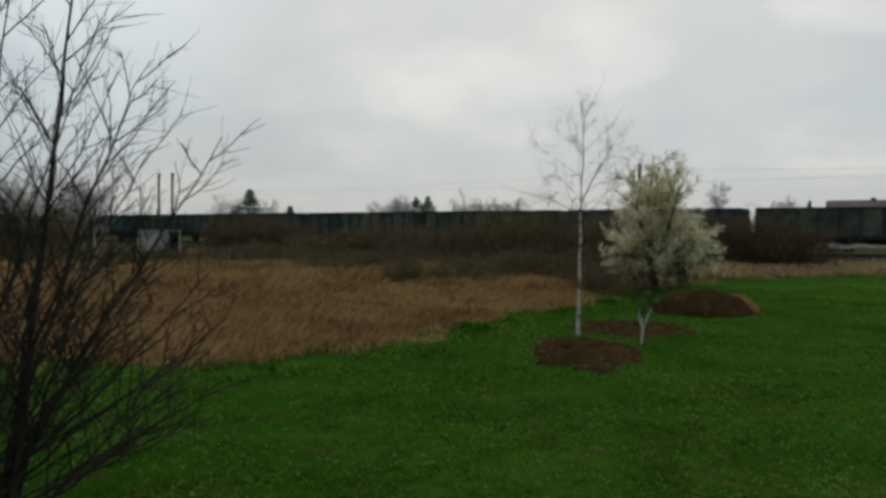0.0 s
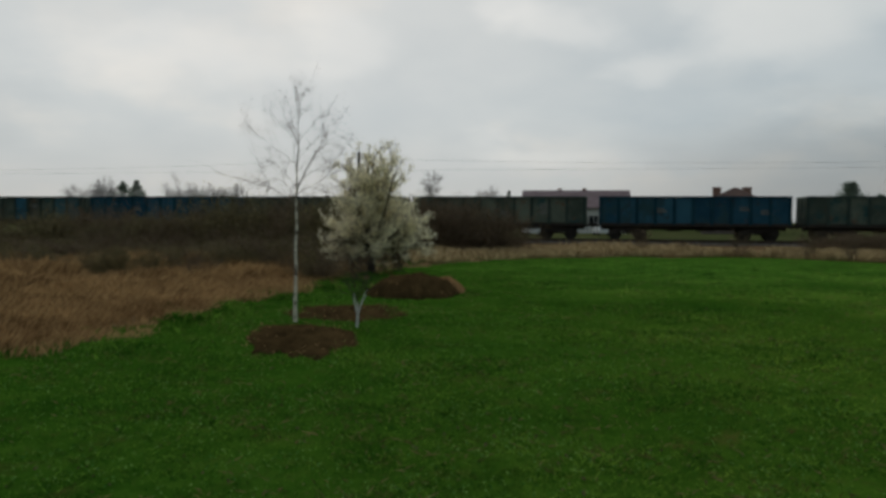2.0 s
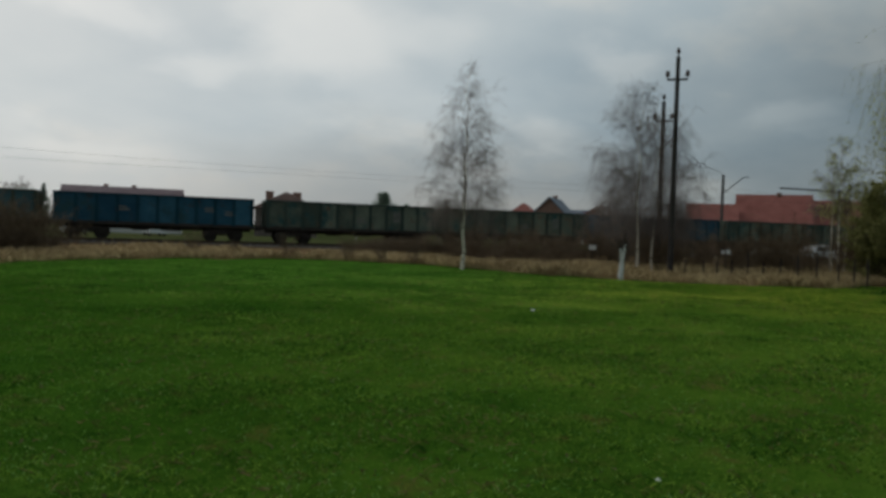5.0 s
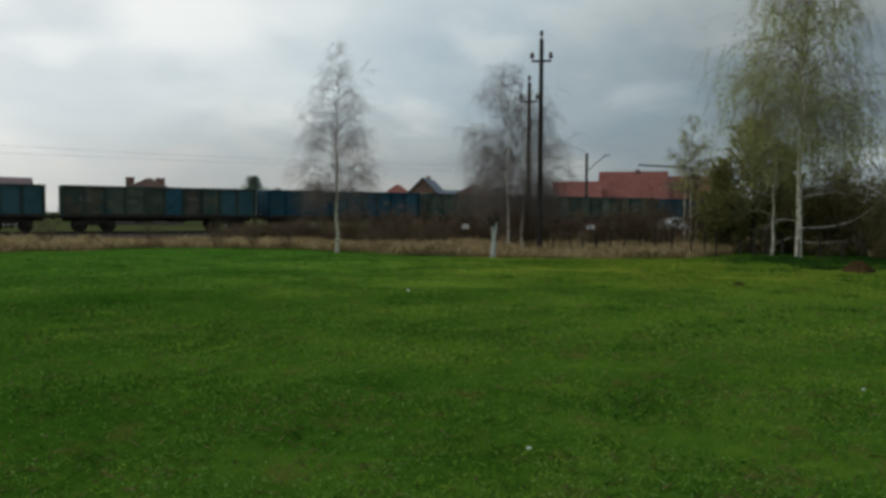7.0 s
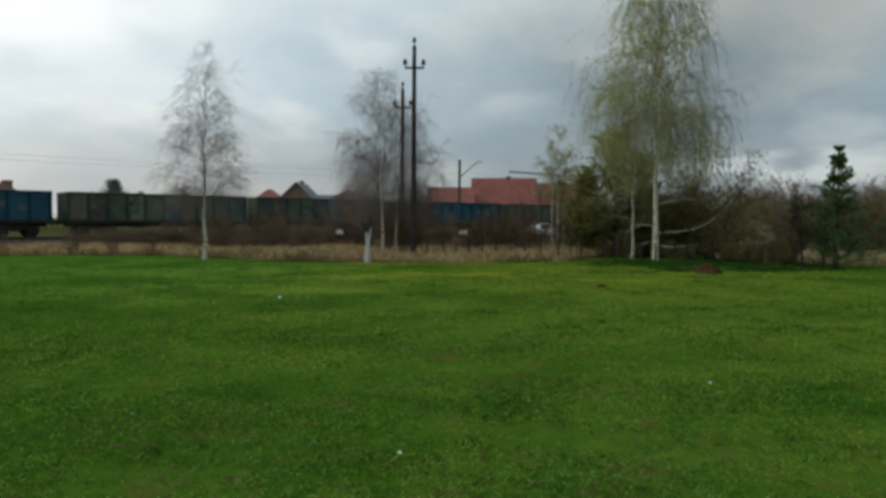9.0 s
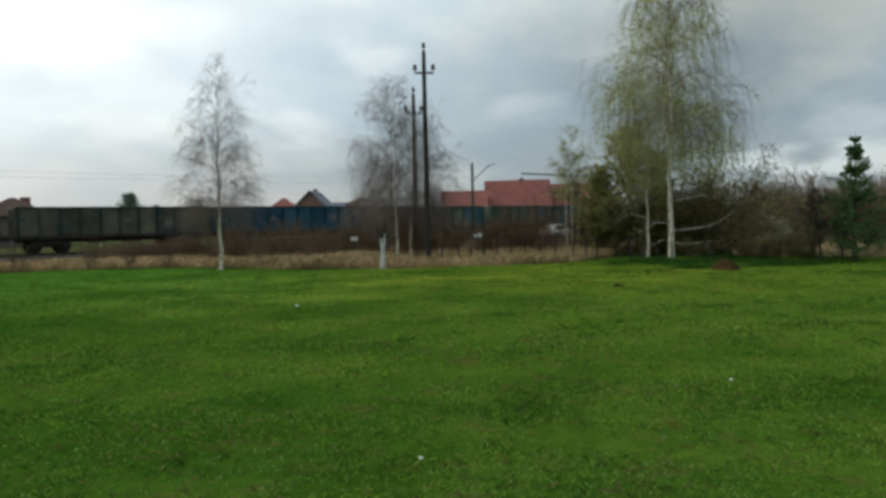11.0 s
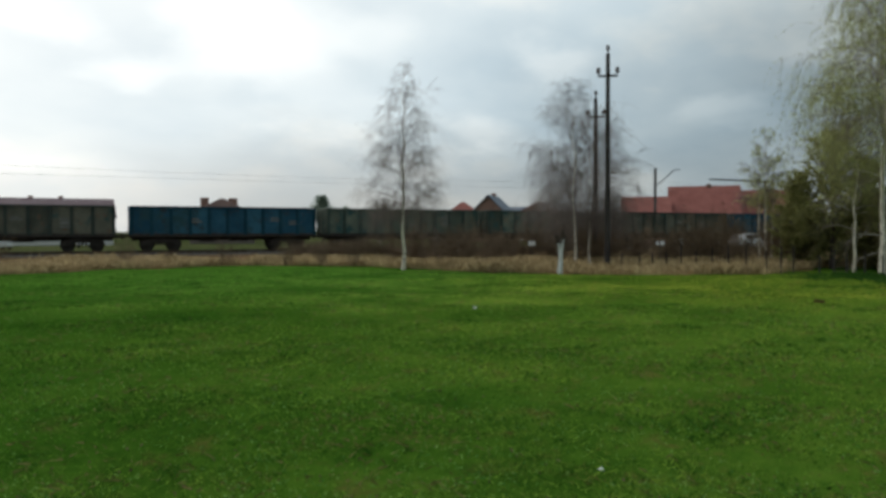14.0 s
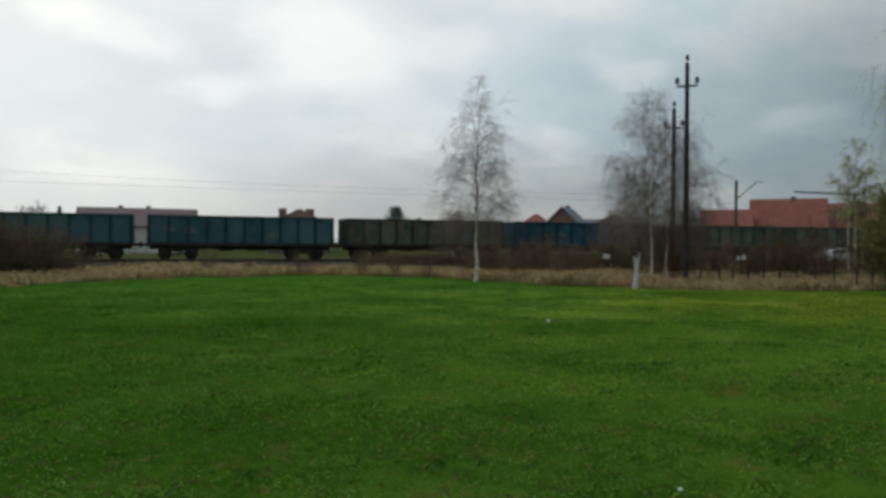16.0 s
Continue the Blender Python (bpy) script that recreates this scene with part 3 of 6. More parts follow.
def wagon(paint_, word):
    """A four-axle open goods wagon; x runs along the track, z from the rail top."""
    mat, darkened = PAINT["green" if paint_ == "patched" else paint_]
    mend = random.Random(17)
    w = thing("goods_wagon", (0, 0, 0), word + " open goods wagon with ribbed steel sides", "wagon", "wagons of the goods train")
    for side in (-1, 1):
        y = side * 1.36
        for k in range(10):
            x0 = -HALF + k * (2 * HALF / 10)
            bm = box(bmesh.new(), x0 + 0.05, y - 0.02, 1.22, x0 + 2 * HALF / 10 - 0.05, y + 0.02, 3.02, 0.008)
            part("side_panel", bm, PAINT[mend.choice(("teal", "blue", "green", "brown", "brown"))][0] if paint_ == "patched" else mat, w)
        for k in range(11):
            x0 = -HALF + k * (2 * HALF / 10)
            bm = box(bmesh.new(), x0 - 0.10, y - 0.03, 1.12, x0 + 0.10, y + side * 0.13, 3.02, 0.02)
            part("rib", bm, darkened, w)
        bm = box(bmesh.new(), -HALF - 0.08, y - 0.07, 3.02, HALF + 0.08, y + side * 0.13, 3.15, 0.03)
        part("top_rail", bm, darkened, w)
        bm = box(bmesh.new(), -HALF - 0.08, y - 0.05, 0.98, HALF + 0.08, y + side * 0.09, 1.21, 0.02)
        part("sole_bar", bm, STEEL, w, "grimy dark steel sole bar")
    for e in (-1, 1):
        x = e * HALF
        bm = box(bmesh.new(), x - 0.03, -1.34, 1.12, x + 0.03, 1.34, 3.0, 0.01)
        for yy in (-0.85, 0, 0.85):
            box(bm, x, yy - 0.06, 1.12, x + e * 0.12, yy + 0.06, 3.0, 0.01)
        box(bm, x - 0.04, -1.4, 3.0, x + e * 0.14, 1.4, 3.14, 0.02)
        part("end_wall", bm, mat, w)
        bm = box(bmesh.new(), x - 0.05, -1.3, 0.92, x + e * 0.16, 1.3, 1.14, 0.02)
        part("headstock", bm, STEEL, w)
        for yy in (-0.875, 0.875):
            bm = rod(bmesh.new(), (x + e * 0.16, yy, 1.05), (x + e * 0.5, yy, 1.05), 0.09, sides=10)
            rod(bm, (x + e * 0.5, yy, 1.05), (x + e * 0.6, yy, 1.05), 0.22, sides=14)
            part("buffer", bm, STEEL, w)
        bm = rod(bmesh.new(), (x + e * 0.15, 0, 1.0), (x + e * 0.64, 0, 0.98), 0.05, sides=6)
        part("coupling", bm, STEEL, w)
        for yy in (-1.2, 1.2):
            bm = rod(bmesh.new(), (x + e * 0.2, yy, 0.5), (x + e * 0.2, yy, 1.6), 0.015, sides=5)
            for z in (0.5, 0.85, 1.3, 1.6):
                rod(bm, (x + e * 0.2, yy - 0.17, z), (x + e * 0.2, yy + 0.17, z), 0.015, sides=5)
            part("step_iron", bm, STEEL, w)
    bm = box(bmesh.new(), -HALF, -1.33, 1.14, HALF, 1.33, 1.24)
    part("floor_plate", bm, STEEL, w)
    bm = box(bmesh.new(), -HALF, -0.32, 0.72, HALF, 0.32, 1.14, 0.03)
    box(bm, -1.7, 0.35, 0.62, -0.6, 0.75, 1.0, 0.05)
    rod(bm, (0.3, -0.5, 0.85), (1.6, -0.5, 0.85), 0.2, sides=10)
    part("underframe", bm, STEEL, w, "grimy dark steel underframe with brake gear")
    for x in (-4.5, 4.5):
        b = part("bogie", box(bmesh.new(), x - 0.25, -1.0, 0.55, x + 0.25, 1.0, 0.95, 0.04), STEEL, w, "black steel bogie")
        for side in (-1, 1):
            y = side * 1.02
            bm = bmesh.new()
            prof = [(-1.35, 0.42), (-1.35, 0.66), (-0.55, 0.92), (0.55, 0.92), (1.35, 0.66), (1.35, 0.42), (0.75, 0.42), (0.45, 0.60), (-0.45, 0.60), (-0.75, 0.42)]
            lo = [bm.verts.new((x + px, y - 0.06, pz)) for px, pz in prof]
            hi = [bm.verts.new((x + px, y + 0.06, pz)) for px, pz in prof]
            bm.faces.new(lo)
            bm.faces.new(hi[::-1])
            for i in range(len(prof)):
                bm.faces.new((lo[i - 1], hi[i - 1], hi[i], lo[i]))
            bmesh.ops.recalc_face_normals(bm, faces=bm.faces)
            for ax in (-0.9, 0.9):
                box(bm, x + ax - 0.14, y, 0.34, x + ax + 0.14, y + side * 0.13, 0.60, 0.03)
            for k in (-0.25, 0, 0.25):
                rod(bm, (x + k, y + side * 0.02, 0.40), (x + k, y + side * 0.02, 0.66), 0.07, sides=8)
            part("side_frame", bm, STEEL, b)
        for ax in (-0.9, 0.9):
            bm = rod(bmesh.new(), (0, -1.1, 0), (0, 1.1, 0), 0.075, sides=8)
            for yy in (-0.75, 0.75):
                o = 1 if yy > 0 else -1
                rod(bm, (0, yy - 0.065, 0), (0, yy + 0.065, 0), 0.46, sides=24)
                rod(bm, (0, yy - o * 0.065, 0), (0, yy - o * 0.10, 0), 0.49, sides=24)
                for k in range(4):
                    a = k * math.pi / 2
                    rod(bm, (0.25 * math.cos(a), yy + o * 0.05, 0.25 * math.sin(a)), (0.25 * math.cos(a), yy + o * 0.075, 0.25 * math.sin(a)), 0.06, sides=6)
            ob = part("wheelset", bm, STEEL, b)
            ob.location = (x + ax, 0, 0.46)
    rng = random.Random(word)
    for k in range(3):
        x = rng.choice([-5.0, -3.6, -2.1, 0.7, 2.1, 3.6, 5.0])
        h = rng.uniform(0.3, 0.6)
        z = rng.uniform(1.6, 2.3)
        bm = box(bmesh.new(), x - 0.45, -1.405, z, x + 0.3, -1.384, z + h * 0.3)
        box(bm, x - 0.45, -1.405, z + h * 0.45, x + 0.1, -1.384, z + h * 0.7)
        part("lettering", bm, MARK, w, "worn pale lettering")
    return w


ORDER = {-6: "green", -5: "teal", -4: "blue", -3: "teal", -2: "teal", -1: "brown", 0: "blue", 1: "green", 2: "green", 3: "brown", 4: "blue", 5: "patched", 6: "patched", 7: "blue", 8: "green", 9: "green", 10: "blue", 11: "green", 12: "green", 13: "brown", 14: "teal"}
WORD = {"patched": "patchy rusty green and blue", "blue": "weathered blue", "teal": "faded teal blue", "green": "rust-stained dark green", "brown": "rusty olive-brown"}
wagons = {}


def train():
    first = {}
    for k, hue in ORDER.items():
        if hue not in first:
            first[hue] = wagons[k] = wagon(hue, WORD[hue])
        else:
            wagons[k] = copy_thing(first[hue], Matrix())


train()


# ---- trees ----
ACROSS, DEEP = Vector((math.cos(radians(-84.2)), math.sin(radians(-84.2)), 0)), Vector((-math.sin(radians(-84.2)), math.cos(radians(-84.2)), 0))


def birch(name, place, tall, wide, crown, label, seed, lean=(0, 0), limbs=34, twigs=9, droop=-0.10, trunk_r=0.09, leaves=0, hang=5, hang_len=0.3, widest=0.14, group="birches", rise=38, white=0, fine=0.0026, slim=1.0, haulm=None, wander=0.09, longest=99.0, sway=0.012, ragged=0.0, arch=0.0, boughs=(), bare_side=None, peak=0.95):
    """A birch: white trunk, rising limbs and fine hanging twigs; crown is the share of the trunk that is bare."""
    rng = random.Random(seed)
    tree = thing(name, place, label, "tree", group)
    n = 12
    pts = [Vector((lean[0] * tall * (i / n) ** 1.3 + rng.gauss(0, sway) * i ** 0.5, lean[1] * tall * (i / n) + rng.gauss(0, sway) * i ** 0.5, tall * i / n)) for i in range(n + 1)]
    pts[0].z = -0.1
    trunk = (pts, [trunk_r * (1.25 if i == 0 else 1) * (0.04 + 0.96 * (1 - i / n) ** (1.35 if tall > 6 else 1.0)) for i in range(n + 1)])
    haulm = haulm or GREYTWIG
    cut = max(4, min(n - 2, int(n * (crown + (0.5 if tall > 6 else 0.22)))))
    sheet("trunk", *tubes([(pts[:cut + 1], trunk[1][:cut + 1])], 8), BIRCH, tree, True)
    sheet("leader", *tubes([(pts[cut:], trunk[1][cut:])], 7), haulm if tall < 6 else BIRCH, tree, True)
    thin, tips = [], []
    side = Vector((place[1], -place[0], 0)).normalized()
    back = Vector((place[0], place[1], 0)).normalized()
    # great boughs: height, way across, slope at the start, length, radius, upward bend
    for z0, way, slope, ln, r0, bend in boughs:
        p, _ = spot(trunk, z0 / tall)
        d = side * way + back * rng.gauss(0, 0.25) + Vector((0, 0, slope))
        limb = twig(rng, p, d, ln, r0 * 0.85, r0 * 0.2, 14, 0.13, bend)
        sheet("limb", *tubes([limb], 7), BOUGH if tall > 6 else haulm, tree, True)
        for j in range(9):
            q, dd = spot(limb, 0.4 + 0.6 * rng.random())
            s = twig(rng, q, aside(rng, dd, 38), rng.uniform(0.4, 1.0), 0.009 * slim, 0.003 * slim, 5, 0.1, 0.0)
            thin.append(s)
            for h in range(3):
                q2, d2 = spot(s, rng.random())
                thin.append(twig(rng, q2, aside(rng, d2, 45), rng.uniform(0.2, 0.6), fine, fine * 0.6, 3, 0.12, -0.2))
    for k in range(limbs):
        u = crown + (0.96 - crown) * ((k + rng.random()) / limbs) ** 1.35
        p, _ = spot(trunk, u)
        v = (u - crown) / (1 - crown)
        full = (v / widest) ** 0.5 * 0.35 + 0.65 if v < widest else ((1 - v) / (1 - widest)) ** peak
        a = k * 2.4 + rng.gauss(0, 0.4)
        clump = noise.noise((math.cos(a) * 1.1 + seed, math.sin(a) * 1.1, p.z * 0.85))
        if ragged and clump < -0.32:
            continue
        reach = wide / 2 * full * rng.uniform(0.7, 1.08) * (1 + ragged * (clump * 1.3)) + 0.05
        up = radians(min(80, rise + 22 * v + rng.gauss(0, 8)))
        d = Vector((math.cos(a) * math.cos(up), math.sin(a) * math.cos(up), math.sin(up)))
        ln = min(reach / max(0.3, math.cos(up)), 1.1 * (tall - p.z) / math.sin(up) + 0.1, longest * rng.uniform(0.75, 1.1))
        r0 = slim * max(0.006, trunk_r * 0.26 * (1 - v) + 0.003)
        limb = twig(rng, p, d, ln, r0, 0.004 * slim, 9, wander, droop * 0.35 - arch * (1 - 0.6 * v))
        sheet("limb", *tubes([limb], 5), BOUGH if k < white else haulm, tree, True)
        share = max(2, int(twigs * min(1.3, 0.25 + 1.1 * ln / (wide * 0.6))))
        for j in range(share):
            q, dd = spot(limb, 0.2 + 0.8 * (j + rng.random()) / share)
            t = twig(rng, q, aside(rng, dd, rng.uniform(20, 55)), ln * rng.uniform(0.20, 0.46), 0.0045 * slim, 0.003 * slim, 4, 0.12, droop * 0.8)
            thin.append(t)
            for h in range(max(2, int(hang * (1.1 - 0.7 * v)))):
                q2, d2 = spot(t, 0.2 + 0.8 * rng.random())
                s = twig(rng, q2, aside(rng, d2, 40), hang_len * (1.1 - 0.65 * v) * rng.uniform(0.5, 1.4), fine, fine * 0.6, 6 if hang_len > 1.5 else 3, 0.10, droop * 3.6)
                thin.append(s)
                tips.extend(s[0][1:])
    tagged(sheet("twig_spray", *tubes(thin, 3), haulm, tree), kind="stuff")
    if leaves:
        rng.shuffle(tips)
        if ragged:
            tips = [q for q in tips if noise.noise(q * 0.62) + 0.45 * noise.noise(q * 1.9) + (0.09 * q.dot(bare_side) if bare_side else 0) > -0.16 + rng.gauss(0, 0.16)]
        tagged(sheet("foliage", *flakes(rng, tips[:leaves], 0.026, 0.035, 5), LEAF, tree), kind="stuff")
    return tree


def shrub_mesh(seed, tall, wide, stems, twigs, fine, stem_r=0.02, up=62, pull=0.03, wander=0.12, fine_len=0.3):
    """Stems and twigs of a leafless shrub as two sets of lines."""
    rng = random.Random(seed)
    thick, thin, tips = [], [], []
    for k in range(stems):
        a = rng.uniform(0, 2 * math.pi)
        e = radians(min(88, max(15, rng.gauss(up, 14))))
        d = Vector((math.cos(a) * math.cos(e), math.sin(a) * math.cos(e), math.sin(e)))
        ln = min(tall / max(0.35, math.sin(e)), wide * 0.62 / max(0.15, math.cos(e))) * rng.uniform(0.7, 1.05)
        base = Vector((rng.gauss(0, wide * 0.12), rng.gauss(0, wide * 0.12), -0.05))
        s = twig(rng, base, d, ln, stem_r * rng.uniform(0.6, 1.2), stem_r * 0.22, 8, wander, pull)
        thick.append(s)
        for j in range(twigs):
            q, dd = spot(s, 0.15 + 0.83 * (j + rng.random()) / twigs)
            t = twig(rng, q, aside(rng, dd, rng.uniform(25, 60)), ln * rng.uniform(0.14, 0.36), stem_r * 0.34, stem_r * 0.14, 3, 0.17, pull)
            thin.append(t)
            for f in range(fine):
                q2, d2 = spot(t, rng.random())
                w = twig(rng, q2, aside(rng, d2, rng.uniform(25, 60)), fine_len * rng.uniform(0.5, 1.2), stem_r * 0.3, stem_r * 0.16, 1, 0.13, 0.02)
                thin.append(w)
                tips.extend(w[0][1:])
    return thick, thin, tips


def big_shrub():
    """The bare shrub close by, many stems from one stool."""
    bush = thing("bare_shrub", polar(33.0, 5.15), "tall bare dark-stemmed shrub at the edge of the lawn", "shrub")
    rng = random.Random(11)
    thick, thin, mids = [], [], []
    # foot and tip: to the side, in depth; height of the tip; radius; how late it bends
    specs = [(0.04, 0.0, 0.37, 0.1, 3.9, 0.026, 0.72), (-0.30, 0.1, 0.03, 0.2, 3.9, 0.022, 0.9), (-0.26, -0.1, 0.20, 0.0, 3.3, 0.018, 1.1), (0.03, 0.1, 0.78, 0.2, 2.75, 0.020, 1.5), (0.06, -0.1, 0.66, -0.2, 2.5, 0.016, 1.7), (0.0, 0.05, 1.18, 0.1, 2.3, 0.019, 1.12),
             (0.10, 0.2, 0.88, 0.5, 2.25, 0.015, 1.4), (-0.34, 0.0, 0.92, 0.2, 1.42, 0.018, 0.85), (-0.25, -0.1, 1.0, -0.1, 1.15, 0.017, 0.95), (0.0, -0.1, 1.08, -0.2, 0.80, 0.015, 1.0), (-0.2, 0.2, 0.5, 0.5, 2.9, 0.017, 1.2), (-0.1, -0.2, 0.30, -0.4, 2.7, 0.015, 1.1), (-0.4, 0.1, -0.5, 0.3, 3.4, 0.020, 1.3), (-0.3, -0.2, -0.8, -0.2, 2.9, 0.018, 1.4), (-0.45, 0.2, -1.1, 0.4, 2.2, 0.016, 1.3),
             (-0.3, 0.25, 0.62, 0.6, 1.25, 0.013, 0.9), (-0.1, 0.1, 0.75, 0.4, 1.7, 0.014, 1.2), (0.05, -0.15, 0.62, -0.4, 1.0, 0.013, 0.9), (-0.3, 0.0, 0.45, -0.3, 1.6, 0.014, 1.0), (-0.05, 0.0, -0.10, 0.0, 0.95, 0.055, 1.0), (0.05, 0.05, 0.16, 0.1, 1.4, 0.036, 1.0),
             (-0.35, 0.1, 0.30, 0.3, 0.9, 0.016, 0.9), (-0.3, -0.1, 0.75, -0.3, 0.62, 0.014, 0.9), (-0.4, 0.0, 0.05, -0.2, 1.3, 0.018, 1.0), (-0.2, 0.1, 0.85, 0.3, 0.5, 0.012, 0.9), (-0.45, -0.1, 0.2, 0.2, 1.7, 0.018, 1.1), (-0.1, 0.2, 0.4, 0.6, 0.7, 0.013, 1.0)]
    for k in range(6):
        z1 = 0.5 + 1.25 * k / 5
        specs.append((rng.uniform(-0.4, 0.1), rng.uniform(-0.2, 0.2), rng.uniform(0.45, 0.95), rng.uniform(-0.4, 0.5), z1, rng.uniform(0.011, 0.016), rng.uniform(0.85, 1.2)))
    a0 = radians(33.0)
    side = Vector((math.cos(a0), math.sin(a0), 0))
    deep = Vector((-math.sin(a0), math.cos(a0), 0))
    for s0, d0, s1, d1, z1, r, late in specs:
        n = 16
        if s1 > 0.55 and z1 < 2.6:
            s1 += 0.24 if z1 < 2 else 0.08
        pts, off = [], Vector((0, 0, 0))
        for i in range(n + 1):
            u = i / n
            off = off + Vector((rng.gauss(0, 0.014), rng.gauss(0, 0.014), 0)) * (1 if i else 0)
            pts.append(side * (s0 + (s1 - s0) * u ** late) + deep * (d0 + (d1 - d0) * u ** late) + Vector((0, 0, -0.05 + z1 * u)) + off)
        s = (pts, [r * 0.88 + (0.003 - r * 0.88) * i / n for i in range(n + 1)])
        thick.append(s)
        many = 14 if z1 > 2 else 11 if z1 > 1.5 else 7
        for j in range(many):
            u = 0.14 + 0.84 * (j + rng.random()) / many
            q, dd = spot(s, u)
            way = 1 if j % 2 else -1
            out = (dd * 0.75 + side * way * rng.uniform(0.25, 0.8) + deep * rng.gauss(0, 0.45) + Vector((0, 0, 0.12))).normalized()
            t = twig(rng, q, out, rng.uniform(0.4, 1.0) * (1.15 - 0.55 * u) * (0.75 if s1 > 0.9 else 1), 0.0052, 0.002, 8, 0.075, 0.03)
            mids.append(t)
            for f in range(7 if z1 > 1.5 else 4):
                q2, d2 = spot(t, 0.15 + 0.85 * rng.random())
                thin.append(twig(rng, q2, aside(rng, d2, rng.uniform(25, 50)), rng.uniform(0.08, 0.30), 0.0026, 0.0014, 4, 0.10, 0.03))
    for line in thick:
        sheet("stem", *tubes([line], 7), BARK, bush, True)
    for line in mids:
        sheet("branch", *tubes([line], 5), BARK, bush, True)
    tagged(sheet("twig_spray", *tubes(thin, 4), BARK, bush), kind="stuff")


def brush():
    """Leafless thickets between the lawn and the railway, one shrub beside the other."""
    kinds = []
    words = ("dense leafless dark reddish-brown shrub", "tangled leafless brown shrub", "leafless olive-brown shrub before the railway", "low budding olive-brown shrub", "sparse tall leafless brown sapling shrub")
    for k, mat in enumerate((REDTWIG, REDTWIG, OLIVETWIG, OLIVETWIG, REDTWIG)):
        thick, thin, tips = shrub_mesh(40 + k, 2.2, 3.4, 20, 10, 4, 0.025, 56, 0.03, 0.12, 0.55) if k < 4 else shrub_mesh(44, 2.4, 1.8, 9, 11, 5, 0.020, 76, 0.03, 0.10, 0.4)
        b = thing("shrub", (0, 0, -50), words[k], "shrub", "leafless thicket by the railway")
        tagged(sheet("stem_work", *tubes(thick, 4), mat, b), kind="stuff")
        tagged(sheet("twig_spray", *tubes(thin, 3), mat, b), kind="stuff")
        rng = random.Random(k)
        rng.shuffle(tips)
        if k < 4:
            tagged(sheet("foliage", *flakes(rng, tips[:900], 0.045, 0.06, 2), BUSHLEAF if k >= 2 else DEADLEAF, b), kind="stuff")
        kinds.append([b, False])
    rng = random.Random(5)

    def put(k, p, s, sz):
        b, used = kinds[k]
        m = Matrix.Translation(p) @ Matrix.Rotation(rng.uniform(0, 6.28), 4, "Z")
        if not used:
            kinds[k][1] = True
            b.matrix_basis = m @ Matrix.Diagonal((s, s, sz, 1))
        else:
            copy_thing(b, m).scale = (s, s, sz)
    # behind the dry field, from the shed to the plum tree
    for i in range(34):
        be = 15.0 - 25.5 * i / 33 + rng.gauss(0, 0.4)
        top = 0.50 if be > 10.3 else 0.72 if be > 0.5 else 0.90
        put(rng.choice([2, 3, 3] if be > 9 else [0, 2, 3, 1]), polar(be, 37.5 - 4.5 * i / 33 + rng.gauss(0, 1.4)), 0.95, top * rng.uniform(0.68, 1.2))
    for i in range(14):
        be = 10 - 20 * i / 13 + rng.gauss(0, 0.8)
        put(rng.choice([0, 1, 2]), polar(be, 43 + rng.gauss(0, 1.0)), 1.0, (0.75 if be > 1 else 1.0) * rng.uniform(0.8, 1.1))
    # low straggling growth that runs out into the field
    for i in range(52):
        be = 31 - 39 * i / 51 + rng.gauss(0, 0.7)
        put(rng.choice([1, 3, 0, 2]), polar(be, 25.5 + 9.5 * rng.random() + max(0, be) * 0.1), rng.uniform(0.6, 0.9), rng.uniform(0.26, 0.46))
    for i in range(30):
        put(rng.choice([1, 3, 2]), polar(12 - 21 * i / 29 + rng.gauss(0, 0.9), 20.5 + 7 * rng.random()), rng.uniform(0.3, 0.45), rng.uniform(0.24, 0.38))
    for i in range(12):
        put(rng.choice([2, 3, 0]), polar(15.4 + 4.2 * i / 11 + rng.gauss(0, 0.4), 46 + rng.gauss(0, 1.5)), 1.1, rng.uniform(0.75, 1.08))
    # dark thicket behind the soil heap
    for i in range(15):
        u = i / 14
        put(rng.choice([0, 0, 1]), polar(-12.2 - 9.3 * u + rng.gauss(0, 0.25), 38 - 1.5 * u + abs(rng.gauss(0, 1.2))), 0.9, 0.98 * rng.uniform(0.88, 1.08) * (1 if u < 0.85 else 0.8))
    # thinner row towards the poles
    for i in range(26):
        u = i / 25
        if min(abs(-46 - 33 * u + b) for b in (60.9, 70.2, 76.3)) < 0.6:
            continue
        put(rng.choice([0, 1, 1]), polar(-46 - 33 * u + rng.gauss(0, 0.5), 44 - 4 * u + rng.gauss(0, 2.0)), 0.8, (0.34 + 0.40 * min(1, u * 2.2) + (0.22 if u > 0.6 else 0)) * rng.uniform(0.7, 1.25))
    for be, far, s in ((-31.5, 38, 0.50), (-34.4, 39, 0.30), (-38.2, 38, 0.46), (-42.8, 37, 0.50), (-45.3, 36.5, 0.46), (-47.6, 36, 0.34), (-54, 35, 0.36), (-57.5, 35, 0.32)):
        put(4, polar(be, far), s * 1.25, s * 1.05)
    for i in range(26):
        put(4, polar(-50 - 30 * (i + rng.random()) / 26, 39 + rng.uniform(0, 4)), 0.9, rng.uniform(0.55, 1.0))
    for i in range(12):
        put(rng.choice([1, 0]), polar(-43.5 - 8 * i / 11 + rng.gauss(0, 0.4), 47 + rng.gauss(0, 2)), 0.8, rng.uniform(0.22, 0.42))
    put(1, polar(-76.3, 50), 0.6, 0.40)
    put(1, polar(-75.4, 52), 0.6, 0.42)
    # rough growth past the clipped hedge
    for i in range(18):
        put(rng.choice([1, 2, 2]), polar(-90.2 - 10.5 * i / 17 + rng.gauss(0, 0.4), 55 + rng.gauss(0, 2)), 1.15, rng.uniform(1.0, 1.6))
